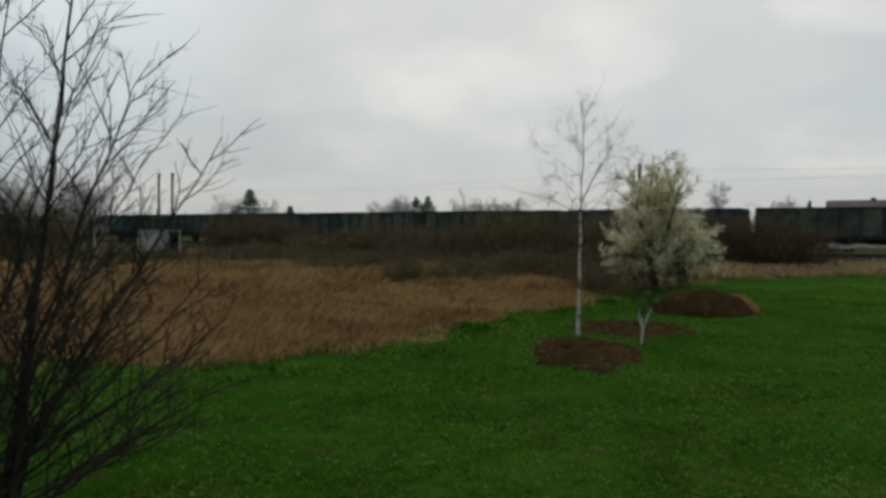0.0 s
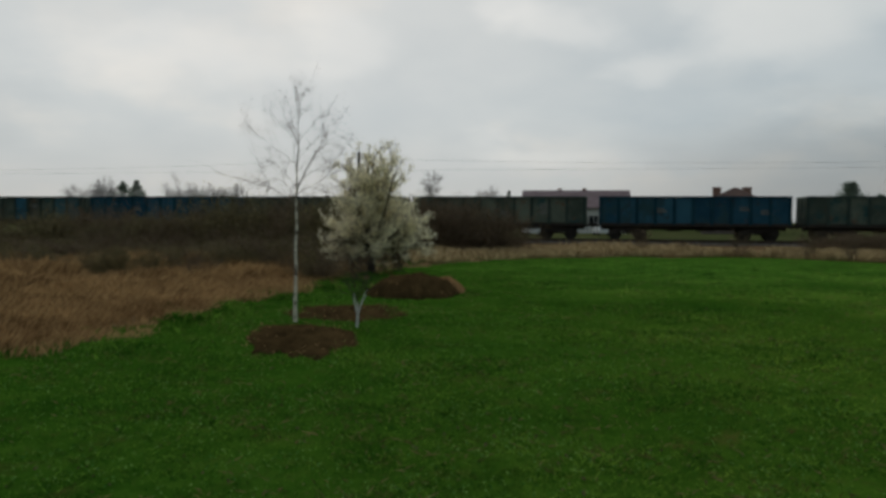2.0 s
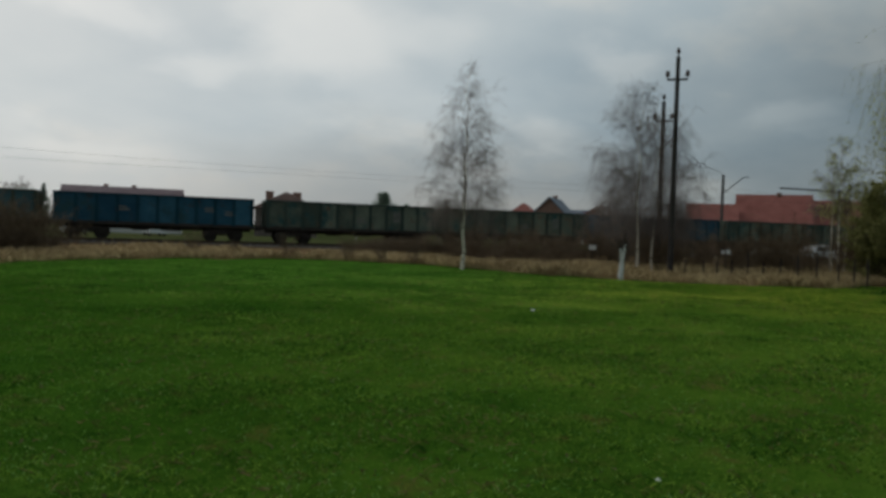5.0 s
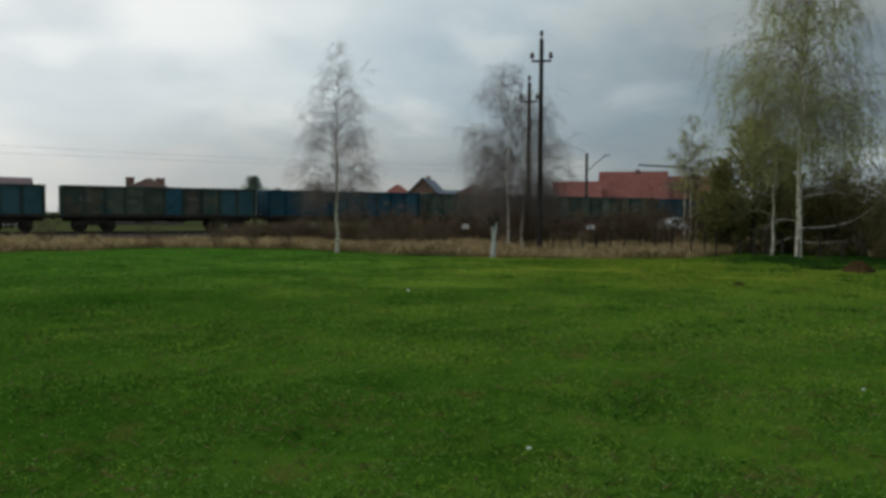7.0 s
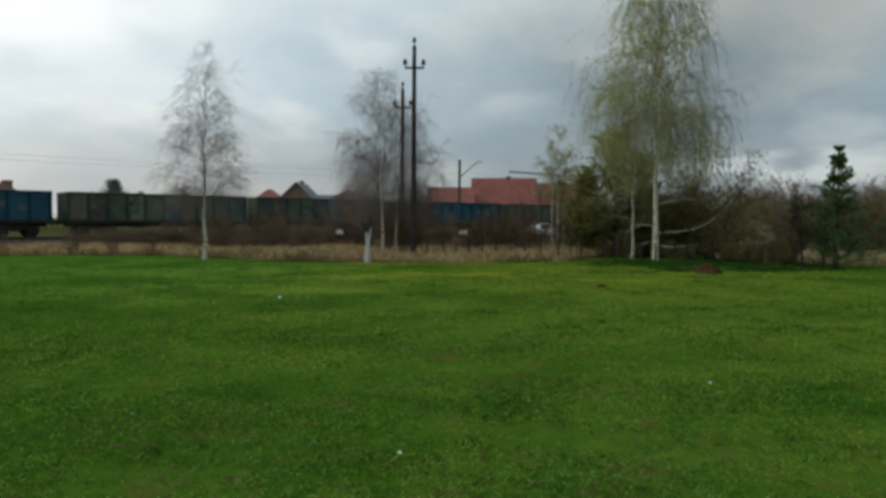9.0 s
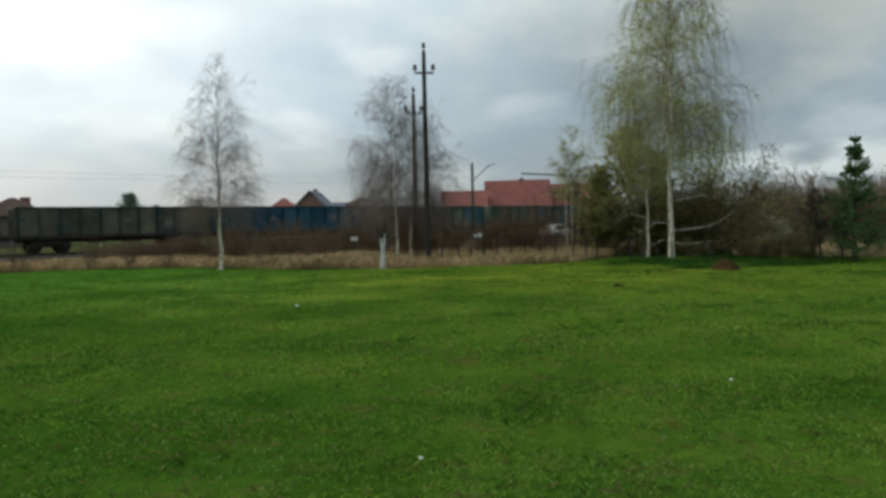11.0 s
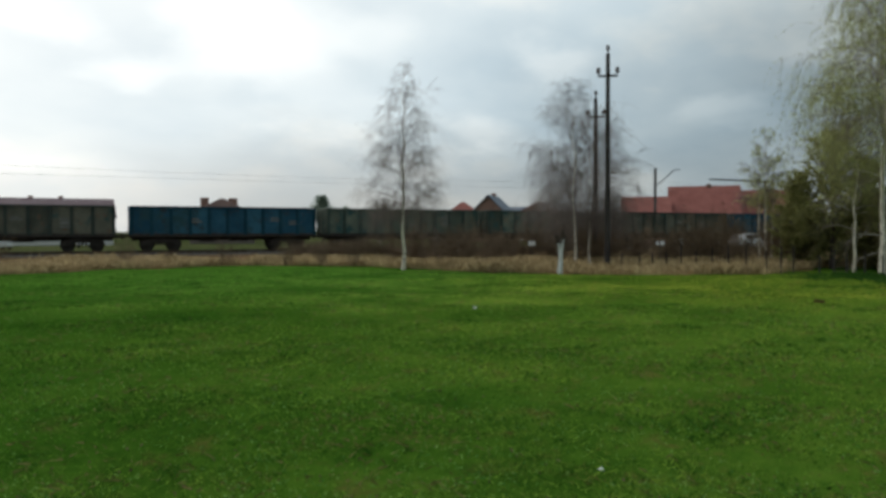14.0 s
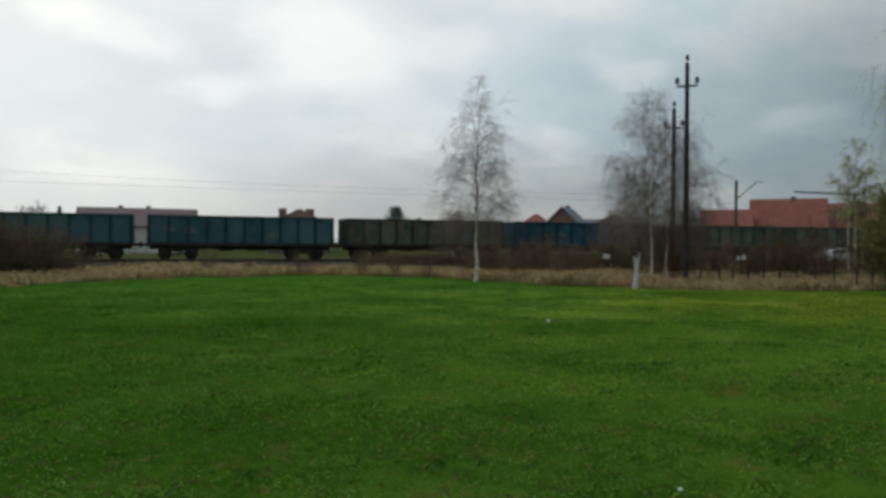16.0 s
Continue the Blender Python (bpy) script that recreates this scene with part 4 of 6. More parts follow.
    # high growth by the shed
    for i in range(9):
        put(rng.choice([2, 3]), polar(31.0 + 9 * i / 8, 42 + rng.gauss(0, 2)), 1.1, rng.uniform(0.85, 1.15))


def plum():
    """A plum tree in full white blossom."""
    rng = random.Random(3)
    tree = thing("plum_tree", polar(-11.6, 23.2), "plum tree in full white blossom behind the soil heap", "tree")
    trunk = twig(rng, (0, 0, -0.05), (0.02, 0, 1), 0.95, 0.13, 0.10, 5, 0.03, 0.05)
    thick, thin, tips = [], [], []
    top = trunk[0][-1]
    for k in range(30):
        a = k * 2.4
        e = radians(rng.uniform(-14, 32) if k % 2 else rng.uniform(46, 88))
        d = Vector((math.cos(a) * math.cos(e), math.sin(a) * math.cos(e), math.sin(e)))
        lee = 0.85 + 0.03 * math.cos(a)
        ln = (1.35 + 1.28 * max(0.0, e / 1.5) ** 2.2) * rng.uniform(0.72, 1.12) * (lee if e < 0.9 else 1)
        s = twig(rng, top - Vector((0, 0, rng.uniform(0, 0.35))), d, ln, 0.036, 0.010, 8, 0.10, 0.015)
        sheet("limb", *tubes([s], 6), BARK, tree, True)
        for j in range(14):
            q, dd = spot(s, 0.22 + 0.78 * (j + rng.random()) / 14)
            t = twig(rng, q, aside(rng, dd, rng.uniform(25, 65)), rng.uniform(0.35, 0.95), 0.014, 0.005, 5, 0.12, 0.015)
            thin.append(t)
            tips.extend(t[0][1:])
            for f in range(4):
                q2, d2 = spot(t, 0.3 + 0.7 * rng.random())
                w = twig(rng, q2, aside(rng, d2, 45), rng.uniform(0.15, 0.4), 0.007, 0.004, 3, 0.12, 0.03)
                thin.append(w)
                tips.extend(w[0])
    sheet("trunk", *tubes([trunk], 9), BARK, tree, True)
    tagged(sheet("twig_spray", *tubes(thin, 3), TWIG, tree), kind="stuff")
    tips = [p for p in tips if p.z > 0.4 and noise.noise(p * 3.4) + 0.6 * noise.noise(p * 8.0) + rng.gauss(0, 0.22) > -0.10 + 0.34 * max(0, 1.7 - p.z)]
    tagged(sheet("blossom", *flakes(rng, tips, 0.029, 0.055, 13), PETAL, tree), kind="stuff")
    # suckers round the foot
    for seed, be, far, tall in ((77, -9.6, 24.0, 1.35), (78, -13.2, 24.4, 1.2), (79, -11.0, 25.0, 1.1)):
        thick, thin, tips = shrub_mesh(seed, tall, 1.9, 15, 9, 6, 0.013, 66)
        b = thing("shrub", polar(be, far), "bare dark undergrowth round the plum tree", "shrub", "undergrowth of the plum tree")
        tagged(sheet("stem_work", *tubes(thick, 4), BARK, b), kind="stuff")
        tagged(sheet("twig_spray", *tubes(thin, 3), TWIG, b), kind="stuff")


def whitewashed(bearing, far, label, height_, split, seed, stem_r, branch, spread):
    """A fruit tree with a lime-washed stem and bare branches."""
    rng = random.Random(seed)
    tree = thing("fruit_tree", polar(bearing, far), label, "tree", "lime-washed fruit trees")
    stem = twig(rng, (0, 0, -0.05), (0.03, 0.0, 1), height_ * split, stem_r * 1.15, stem_r, 4, 0.03, 0.02)
    forks, dark = [], []
    top = stem[0][-1]
    for k, a in enumerate((radians(bearing), radians(bearing + 178), radians(bearing + 95))):
        e = radians(spread - 4 * k)
        f = twig(rng, top, (math.cos(a) * math.cos(e), math.sin(a) * math.cos(e), math.sin(e)), height_ * (1 - split) * (1 - 0.2 * k), stem_r * 0.72, stem_r * 0.5, 4, 0.05, 0.04)
        forks.append(f)
        for j in range(branch):
            q, d = spot(f, 0.7 + 0.3 * rng.random())
            s = twig(rng, q, aside(rng, d, rng.uniform(10, 60)), rng.uniform(0.4, 0.9) * height_ * 0.8, stem_r * 0.3, 0.003, 6, 0.12, 0.02)
            dark.append(s)
            for h in range(4):
                q2, d2 = spot(s, 0.2 + 0.8 * rng.random())
                dark.append(twig(rng, q2, aside(rng, d2, 45), rng.uniform(0.15, 0.4), 0.004, 0.002, 3, 0.1, 0.02))
    trunk = sheet("stem", *tubes([stem], 8), LIME, tree, True)
    for f in forks:
        sheet("fork", *tubes([f], 6), LIME, tree, True)
    sheet("branch_work", *tubes(dark, 4), BARK, tree)


def conifer(name, place, tall, wide, label, mat, seed, whorls=22, per=9, base=0.06, up=8, needles=26, size=0.07, group="", taper=0.85, bark=None):
    """Trunk, whorls of branches and needle sprays."""
    rng = random.Random(seed)
    tree = thing(name, place, label, "tree", group)
    trunk = twig(rng, (0, 0, -0.05), (0, 0, 1), tall + 0.05, 0.022 * tall, 0.008, 8, 0.008, 0.02)
    sheet("trunk", *tubes([trunk], 7), BARK, tree, True)
    lines, places = [], []
    for k in range(whorls):
        u = base + (0.97 - base) * k / whorls
        p, _ = spot(trunk, max(0.01, min(0.98, u + rng.gauss(0, 0.014))))
        for j in range(per):
            a = 6.28 * j / per + rng.gauss(0, 0.25) + k
            e = radians(up + 38 * u * u + rng.gauss(0, 9))
            ln = wide / 2 * (1 - u) ** taper * rng.uniform(0.5, 1.2) + 0.10
            s = twig(rng, p, (math.cos(a) * math.cos(e), math.sin(a) * math.cos(e), math.sin(e)), ln, 0.012, 0.004, 5, 0.06, 0.01)
            lines.append(s)
            for i in range(needles):
                q, d = spot(s, 0.12 + 0.88 * rng.random())
                places.append(q)
            for h in range(3):
                q, d = spot(s, 0.35 + 0.6 * rng.random())
                t = twig(rng, q, aside(rng, d, 45), ln * 0.3, 0.006, 0.003, 3, 0.06, 0.0)
                lines.append(t)
                for i in range(needles // 4):
                    places.append(spot(t, rng.random())[0])
    sheet("branch_work", *tubes(lines, 3), bark or BARK, tree)
    tagged(sheet("needle_cover", *flakes(rng, places, size, size * 0.6, 2), mat, tree), kind="stuff")
    return tree


def dense_bush(place, tall, wide, label, mat, twigmat, seed, leaves=2600, size=0.05, stems=22):
    thick, thin, tips = shrub_mesh(seed, tall, wide, stems, 14, 8, 0.025, 50, 0.02, 0.13, 0.4)
    b = thing("bush", place, label, "bush")
    tagged(sheet("stem_work", *tubes(thick, 5), BARK, b), kind="stuff")
    tagged(sheet("twig_spray", *tubes(thin, 3), twigmat, b), kind="stuff")
    rng = random.Random(seed)
    rng.shuffle(tips)
    tagged(sheet("foliage", *flakes(rng, tips[:leaves], size, 0.10, 6), mat, b), kind="stuff")
    return b


def clipped_hedge(place, long, deep, tall, turn, seed):
    """A hedge bush clipped to a block, its corners rounded, its skin uneven."""
    rng = random.Random(seed)
    b = thing("hedge", place, "low dark olive hedge bush clipped to a block", "hedge", "clipped hedge bushes", turn)
    lines, spots = [], []
    for k in range(26):
        foot = Vector((rng.uniform(-0.42, 0.42) * long, rng.uniform(-0.35, 0.35) * deep, -0.05))
        s = twig(rng, foot, (rng.gauss(0, 0.25), rng.gauss(0, 0.25), 1), tall * rng.uniform(0.8, 1.0), 0.014, 0.005, 5, 0.10, 0.05)
        lines.append(s)
        for j in range(6):
            q, d = spot(s, rng.uniform(0.2, 1.0))
            lines.append(twig(rng, q, aside(rng, d, 50), rng.uniform(0.15, 0.35), 0.005, 0.003, 3, 0.12, 0.03))
    while len(spots) < 5200:
        u = Vector((rng.uniform(-1, 1), rng.uniform(-1, 1), rng.uniform(-1, 1)))
        if (abs(u.x) ** 5 + abs(u.y) ** 5 + abs(u.z) ** 5) ** 0.2 < 0.94 + 0.1 * noise.noise(u * 2.5 + Vector((seed, 0, 0))) and max(abs(u.x), abs(u.y), abs(u.z)) > 0.35 * rng.random() + 0.5:
            spots.append(Vector((u.x * long / 2, u.y * deep / 2, 0.08 * tall + (u.z + 1) / 2 * tall * 0.92)))
    tagged(sheet("stem_work", *tubes(lines, 4), BARK, b), kind="stuff")
    tagged(sheet("foliage", *flakes(rng, spots, 0.024, 0.012, 2), BUSHLEAF, b), kind="stuff")


def bare_tree(place, tall, wide, label, seed, mat=None, name="bare_tree", group="far bare trees"):
    rng = random.Random(seed)
    t = thing(name, place, label, "tree", group)
    k_ = max(0.8, Vector(place).length / 95)
    trunk = twig(rng, (0, 0, -0.05), (0.02, 0, 1), tall * 0.75, 0.018 * tall, 0.02, 7, 0.03, 0.03)
    thick, thin = [], []
    for k in range(22):
        p, d = spot(trunk, 0.18 + 0.8 * (k + rng.random()) / 22)
        s = twig(rng, p, aside(rng, Vector((0, 0, 1)), rng.uniform(25, 55)), wide * rng.uniform(0.4, 0.7), 0.03 * k_, 0.01 * k_, 6, 0.09, 0.03)
        thick.append(s)
        for j in range(11):
            q, dd = spot(s, 0.2 + 0.8 * rng.random())
            w = twig(rng, q, aside(rng, dd, 40), wide * rng.uniform(0.12, 0.3), 0.018 * k_, 0.010 * k_, 2, 0.14, 0.02)
            thin.append(w)
            for f in range(5):
                q2, d2 = spot(w, 0.2 + 0.8 * rng.random())
                thin.append(twig(rng, q2, aside(rng, d2, 40), wide * rng.uniform(0.08, 0.18), 0.012 * k_, 0.007 * k_, 1, 0.1, 0.02))
    sheet("trunk", *tubes([trunk], 7), mat or BARK, t, True)
    if name == "sapling":
        for line in thick:
            sheet("limb", *tubes([line], 4), mat or TWIG, t)
    else:
        sheet("limb_work", *tubes(thick, 4), mat or TWIG, t)
    tagged(sheet("twig_spray", *tubes(thin, 3), mat or TWIG, t), kind="stuff")
    return t


big_shrub()
brush()
plum()
birch("birch", polar(-6.12, 12.45), 3.7, 2.1, 0.52, "young white-stemmed birch in a round soil bed", 21, (0.012, 0.0), limbs=20, twigs=8, trunk_r=0.033, hang=6, hang_len=0.22, droop=-0.03, rise=38, fine=0.0012, slim=0.45, haulm=YOUNGTWIG, wander=0.13, widest=0.25, longest=1.05, ragged=0.2, arch=0.01, sway=0.005,
      boughs=((2.05, 1.0, 3.4, 1.4, 0.014, 0.0), (1.9, -1.0, 0.9, 1.0, 0.008, 0.05)))
birch("birch", polar(-51.23, 32.9), 9.2, 2.7, 0.20, "slender leafless birch with hanging twigs at the lawn's edge", 22, (-0.012, 0), limbs=100, twigs=9, trunk_r=0.088, hang=9, hang_len=0.8, droop=-0.13, slim=0.62, rise=46, peak=1.35, fine=0.0023, wander=0.10, widest=0.28, longest=2.0, sway=0.035, ragged=0.4, arch=0.05)
birch("birch", polar(-64.1, 36.5), 8.7, 4.4, 0.19, "leafless birch with a white trunk beside the pole", 23, (-0.02, 0.01), limbs=104, twigs=10, trunk_r=0.075, hang=9, hang_len=0.85, droop=-0.13, slim=0.75, fine=0.0030, wander=0.10, rise=44, widest=0.3, longest=2.5, sway=0.04, ragged=0.35, arch=0.05, peak=1.12)
birch("birch", polar(-65.2, 37.6), 7.6, 4.2, 0.20, "leafless birch with a leaning white trunk beside the pole", 24, (0.02, 0.0), limbs=92, twigs=10, trunk_r=0.065, hang=9, hang_len=0.85, droop=-0.13, slim=0.75, fine=0.0030, wander=0.10, rise=44, widest=0.3, longest=2.6, sway=0.04, ragged=0.35, arch=0.05, peak=1.12)
birch("birch", polar(-77.2, 40), 6.8, 2.4, 0.38, "thin birch with the first green leaves", 25, (-0.01, 0), limbs=40, twigs=9, trunk_r=0.07, hang=6, leaves=1300)
birch("birch", polar(-77.6, 40.4), 5.2, 1.6, 0.5, "thin birch stem by the railway", 26, (0.02, 0), limbs=20, twigs=7, trunk_r=0.06, hang=6, leaves=450)
birch("birch", polar(-76.8, 40.2), 5.8, 1.8, 0.45, "thin leaning birch stem by the railway", 29, (-0.03, 0), limbs=18, twigs=8, trunk_r=0.055, hang=7, hang_len=0.5, droop=-0.12)
birch("birch", polar(-84.22, 34.2), 15.4, 5.3, 0.31, "tall weeping birch in fresh pale green leaf", 27, (0.004, 0), limbs=100, twigs=11, trunk_r=0.125, hang=7, hang_len=1.9, leaves=23000, droop=-0.16, widest=0.16, rise=40, white=34, sway=0.035, ragged=0.42, arch=0.05, longest=3.1, bare_side=ACROSS * -1,
      boughs=((1.18, 1, 0.22, 2.9, 0.044, 0.045), (0.73, 1, -0.15, 2.3, 0.028, 0.04), (2.37, 1, 0.42, 2.0, 0.038, -0.02), (2.76, 0.75, 1.1, 2.3, 0.034, 0.02), (1.46, -1, 0.42, 1.5, 0.026, -0.01), (0.85, -1, 0.0, 1.6, 0.018, 0.0), (3.7, -1, 0.95, 1.8, 0.032, -0.03), (3.2, 0.5, 1.0, 1.9, 0.030, 0.0)))
birch("birch", polar(-82.6, 35.5), 8.2, 3.4, 0.28, "slim birch in pale green leaf beside the tall one", 28, (0.0, -0.03), limbs=30, twigs=9, trunk_r=0.066, hang=6, hang_len=0.6, leaves=3000, droop=-0.13, white=10, sway=0.05, ragged=0.3, arch=0.03, boughs=((1.3, 1, 0.5, 1.0, 0.026, 0.0), (1.7, -1, 0.4, 1.3, 0.026, -0.02), (2.6, 0.8, 1.2, 1.4, 0.026, 0.0)))
whitewashed(-10.6, 11.85, "young fruit tree with a lime-washed forked stem", 0.66, 0.38, 31, 0.019, 5, 72)
whitewashed(-62.95, 29.9, "fruit tree with a thick lime-washed trunk, cut back", 1.42, 0.46, 32, 0.095, 6, 80)
for be, far, tall, wide, seed in ((-81.3, 37.5, 5.6, 6.0, 33), (-79.3, 38.2, 4.0, 3.4, 34), (-83.4, 38.8, 4.6, 3.6, 30)):
    conifer("pine_tree", polar(be, far), tall, wide, "bushy olive-green pine under the birches", NEEDLE, seed, whorls=20, per=9, base=0.02, up=34, needles=44, size=0.052, group="olive-green pines", taper=0.45)
dense_bush(polar(-87.2, 37.5), 3.9, 5.0, "broad brownish-olive bush under the birch", BUSHLEAF, OLIVETWIG, 35, leaves=24000, size=0.05, stems=40)
dense_bush(polar(-84.6, 38.5), 2.6, 3.0, "brownish-green bush under the birch", BUSHLEAF, OLIVETWIG, 36, leaves=13000)
dense_bush(polar(-91.1, 42), 2.9, 1.0, "pale blossoming bush beyond the lawn", BUDS, OLIVETWIG, 37, leaves=420, size=0.034, stems=11)
clipped_hedge(polar(-90.1, 33.2), 1.8, 0.8, 0.78, -90.1, 38)
clipped_hedge(polar(-92.65, 32.6), 1.2, 0.8, 1.02, -92.65, 39)
conifer("spruce_tree", polar(-95.9, 31.5), 4.6, 3.7, "dark green spruce at the lawn's edge", SPRUCE, 41, whorls=23, per=6, base=0.03, up=16, needles=26, size=0.045, taper=1.05)
for be, far, tall, wide, seed in ((-93.9, 31.4, 2.9, 1.1, 71), (-95.2, 32.6, 2.6, 0.9, 72)):
    bare_tree(polar(be, far), tall, wide, "bare dark sapling at the lawn's edge", seed, name="sapling", group="bare saplings")
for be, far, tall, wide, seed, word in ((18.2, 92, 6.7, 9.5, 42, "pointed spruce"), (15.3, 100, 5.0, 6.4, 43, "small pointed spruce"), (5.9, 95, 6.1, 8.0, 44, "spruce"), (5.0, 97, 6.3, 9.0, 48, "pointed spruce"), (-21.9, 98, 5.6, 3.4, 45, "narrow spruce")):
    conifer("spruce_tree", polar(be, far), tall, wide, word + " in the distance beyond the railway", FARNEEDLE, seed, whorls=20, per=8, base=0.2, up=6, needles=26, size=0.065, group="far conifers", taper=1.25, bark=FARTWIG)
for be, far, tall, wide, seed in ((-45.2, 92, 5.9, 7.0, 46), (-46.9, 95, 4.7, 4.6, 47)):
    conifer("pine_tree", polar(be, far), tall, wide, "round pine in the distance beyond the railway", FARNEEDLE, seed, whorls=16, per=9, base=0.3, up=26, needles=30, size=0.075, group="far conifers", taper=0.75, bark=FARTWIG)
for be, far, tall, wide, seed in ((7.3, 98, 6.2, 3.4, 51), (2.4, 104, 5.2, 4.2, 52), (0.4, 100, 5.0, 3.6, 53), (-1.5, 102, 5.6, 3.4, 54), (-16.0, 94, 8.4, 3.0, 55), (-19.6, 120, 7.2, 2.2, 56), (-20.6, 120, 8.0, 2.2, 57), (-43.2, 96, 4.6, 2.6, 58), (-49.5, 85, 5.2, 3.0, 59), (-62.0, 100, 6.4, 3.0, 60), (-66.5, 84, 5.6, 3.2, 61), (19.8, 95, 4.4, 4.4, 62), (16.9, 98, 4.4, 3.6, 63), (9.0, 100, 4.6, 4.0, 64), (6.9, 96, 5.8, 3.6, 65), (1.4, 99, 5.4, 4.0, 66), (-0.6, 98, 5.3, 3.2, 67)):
    bare_tree(polar(be, far), tall, wide, "bare tree in the distance beyond the railway, haze in its colour", seed, FARTWIG)
for i in range(26):
    r_ = random.Random(100 + i)
    bare_tree(polar(-90.2 - 10 * i / 25 + r_.gauss(0, 0.3), r_.uniform(56, 78)), r_.uniform(2.9, 4.5), r_.uniform(2.4, 3.6), "bare grey-brown tree of the wood beyond the lawn", 100 + i, (WOODTWIG, TWIG, WOODTWIG)[i % 3], group="bare wood")
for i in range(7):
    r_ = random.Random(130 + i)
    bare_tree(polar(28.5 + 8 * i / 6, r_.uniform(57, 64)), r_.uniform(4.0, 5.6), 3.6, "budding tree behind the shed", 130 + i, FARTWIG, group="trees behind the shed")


# ---- soil beds and heaps ----
def heap(name, place, length, width, tall, turn, label, mat, seed, power=1.0):
    """A mound on the ground, its foot uneven, its skin lumpy."""
    rng = random.Random(seed)
    rings, seg = 26, 110
    V, F = [Vector((0, 0, tall))], []
    for i in range(1, rings + 1):
        u = i / rings
        for k in range(seg):
            a = 2 * math.pi * k / seg
            wob = 1 + (0.26 * noise.noise(Vector((math.cos(a) * 1.5 + seed, math.sin(a) * 1.5, 0))) + 0.20 * noise.noise(Vector((math.cos(a) * 4 + seed, math.sin(a) * 4, 3))) + 0.14 * noise.noise(Vector((math.cos(a) * 11 + seed, math.sin(a) * 11, 5)))) * u
            z = tall * (1 - u ** (1.6 + power)) ** 1.0
            p = Vector((math.cos(a) * length / 2 * u * wob, math.sin(a) * width / 2 * u * wob, z))
            p.z += ((0.18 * tall + 0.03) * noise.noise(p * 3.1 + Vector((seed, 0, 0))) + 0.05 * noise.noise(p * 9 + Vector((0, seed, 0))) + 0.03 * noise.noise(p * 24 + Vector((0, seed, 0)))) * (1 - u * 0.5)
            if i == rings:
                p.z = -0.06
            V.append(p)
    for k in range(seg):
        F.append((0, 1 + k, 1 + (k + 1) % seg))
    for i in range(rings - 1):
        for k in range(seg):
            a, b = 1 + i * seg + k, 1 + i * seg + (k + 1) % seg
            F.append((a, a + seg, b + seg, b))
    ob = sheet(name, V, F, mat, smooth=True)
    ob.matrix_basis = Matrix.Translation(place) @ Matrix.Rotation(radians(turn), 4, "Z")
    tagged(ob, label, "soil")
    return ob


heap("soil_bed", (1.22, 10.7, 0.01), 1.6, 2.6, 0.10, 0, "low dark soil bed dug round the young birch", SOIL, 1)
heap("soil_bed", (2.35, 13.5, 0.0), 2.1, 2.6, 0.05, -20, "flat dark soil patch in the lawn", SOIL, 2)
heap("soil_mound", (4.35, 16.6, 0.0), 2.3, 2.2, 0.40, -14, "heap of dark soil with a clay edge", SOIL, 3, 1.6)
heap("clay_pile", (5.2, 16.85, 0.0), 0.85, 1.5, 0.33, -14, "ochre clay spilling from the soil heap", CLAY, 4, 0.7)
heap("soil_mound", polar(-87.76, 26.2), 1.45, 1.0, 0.30, 0, "small dark molehill-like soil heap on the lawn", SOIL, 5, 0.4)
heap("soil_mound", polar(-80.4, 19.9), 0.34, 0.26, 0.06, 0, "small dark molehill on the lawn", SOIL, 6, 0.4)


# ---- poles and masts ----
def wooden_pole(place, tall, lean, label, strut=False):
    p = thing("utility_pole", place, label, "pole", "utility poles")
    lx, ly = lean
    top = Vector((lx * tall, ly * tall, tall))
    part("shaft", rod(bmesh.new(), (0, 0, -0.3), top, 0.13, 0.085, 12), POLEWOOD, p)
    if not strut:
        u = Vector((math.cos(radians(-66)), math.sin(radians(-66)), 0))
        bar = top * ((tall - 0.95) / tall)
        part("crossarm", rod(bmesh.new(), bar - u * 0.42, bar + u * 0.42, 0.05, 0.05, 6), GALV, p, "steel crossarm")
        for s in (-0.40, 0.40):
            bm = rod(bmesh.new(), bar + u * s, bar + u * s + Vector((0, 0, 0.16)), 0.02, 0.02, 6)
            rod(bm, bar + u * s + Vector((0, 0, 0.14)), bar + u * s + Vector((0, 0, 0.36)), 0.10, 0.07, 10)
            part("insulator", bm, PORCELAIN, p, "brown porcelain insulator")
        bm = rod(bmesh.new(), top, top + Vector((0, 0, 0.2)), 0.03, 0.03, 6)
        rod(bm, top + Vector((0, 0, 0.16)), top + Vector((0, 0, 0.36)), 0.09, 0.06, 10)
        part("insulator", bm, PORCELAIN, p, "brown porcelain insulator")
    return p


wooden_pole(polar(-66.42, 33.8), 9.3, (-0.004, 0.0), "dark wooden utility pole with a crossarm and insulators")
wooden_pole(polar(-65.55, 39.5), 8.4, (0.0, 0.0), "second dark wooden utility pole behind the first")


def mast(along, off, label, tall=8.2, reach=2.2, bracket=1):
    m = thing("catenary_mast", on_track(along, off), label, "mast", "catenary masts", TRACK)
    part("column", box(bmesh.new(), -0.11, -0.11, -0.2, 0.11, 0.11, tall, 0.02), GALV, m)
    bm = rod(bmesh.new(), (0, 0, tall - 1.9), (bracket * reach * 0.75, -1.0, tall - 0.2), 0.05, 0.05, 6)
    rod(bm, (bracket * reach * 0.75, -1.0, tall - 0.2), (bracket * reach, -1.2, tall - 0.15), 0.04, 0.04, 6)
    part("bracket", bm, GALV, m)
    return m


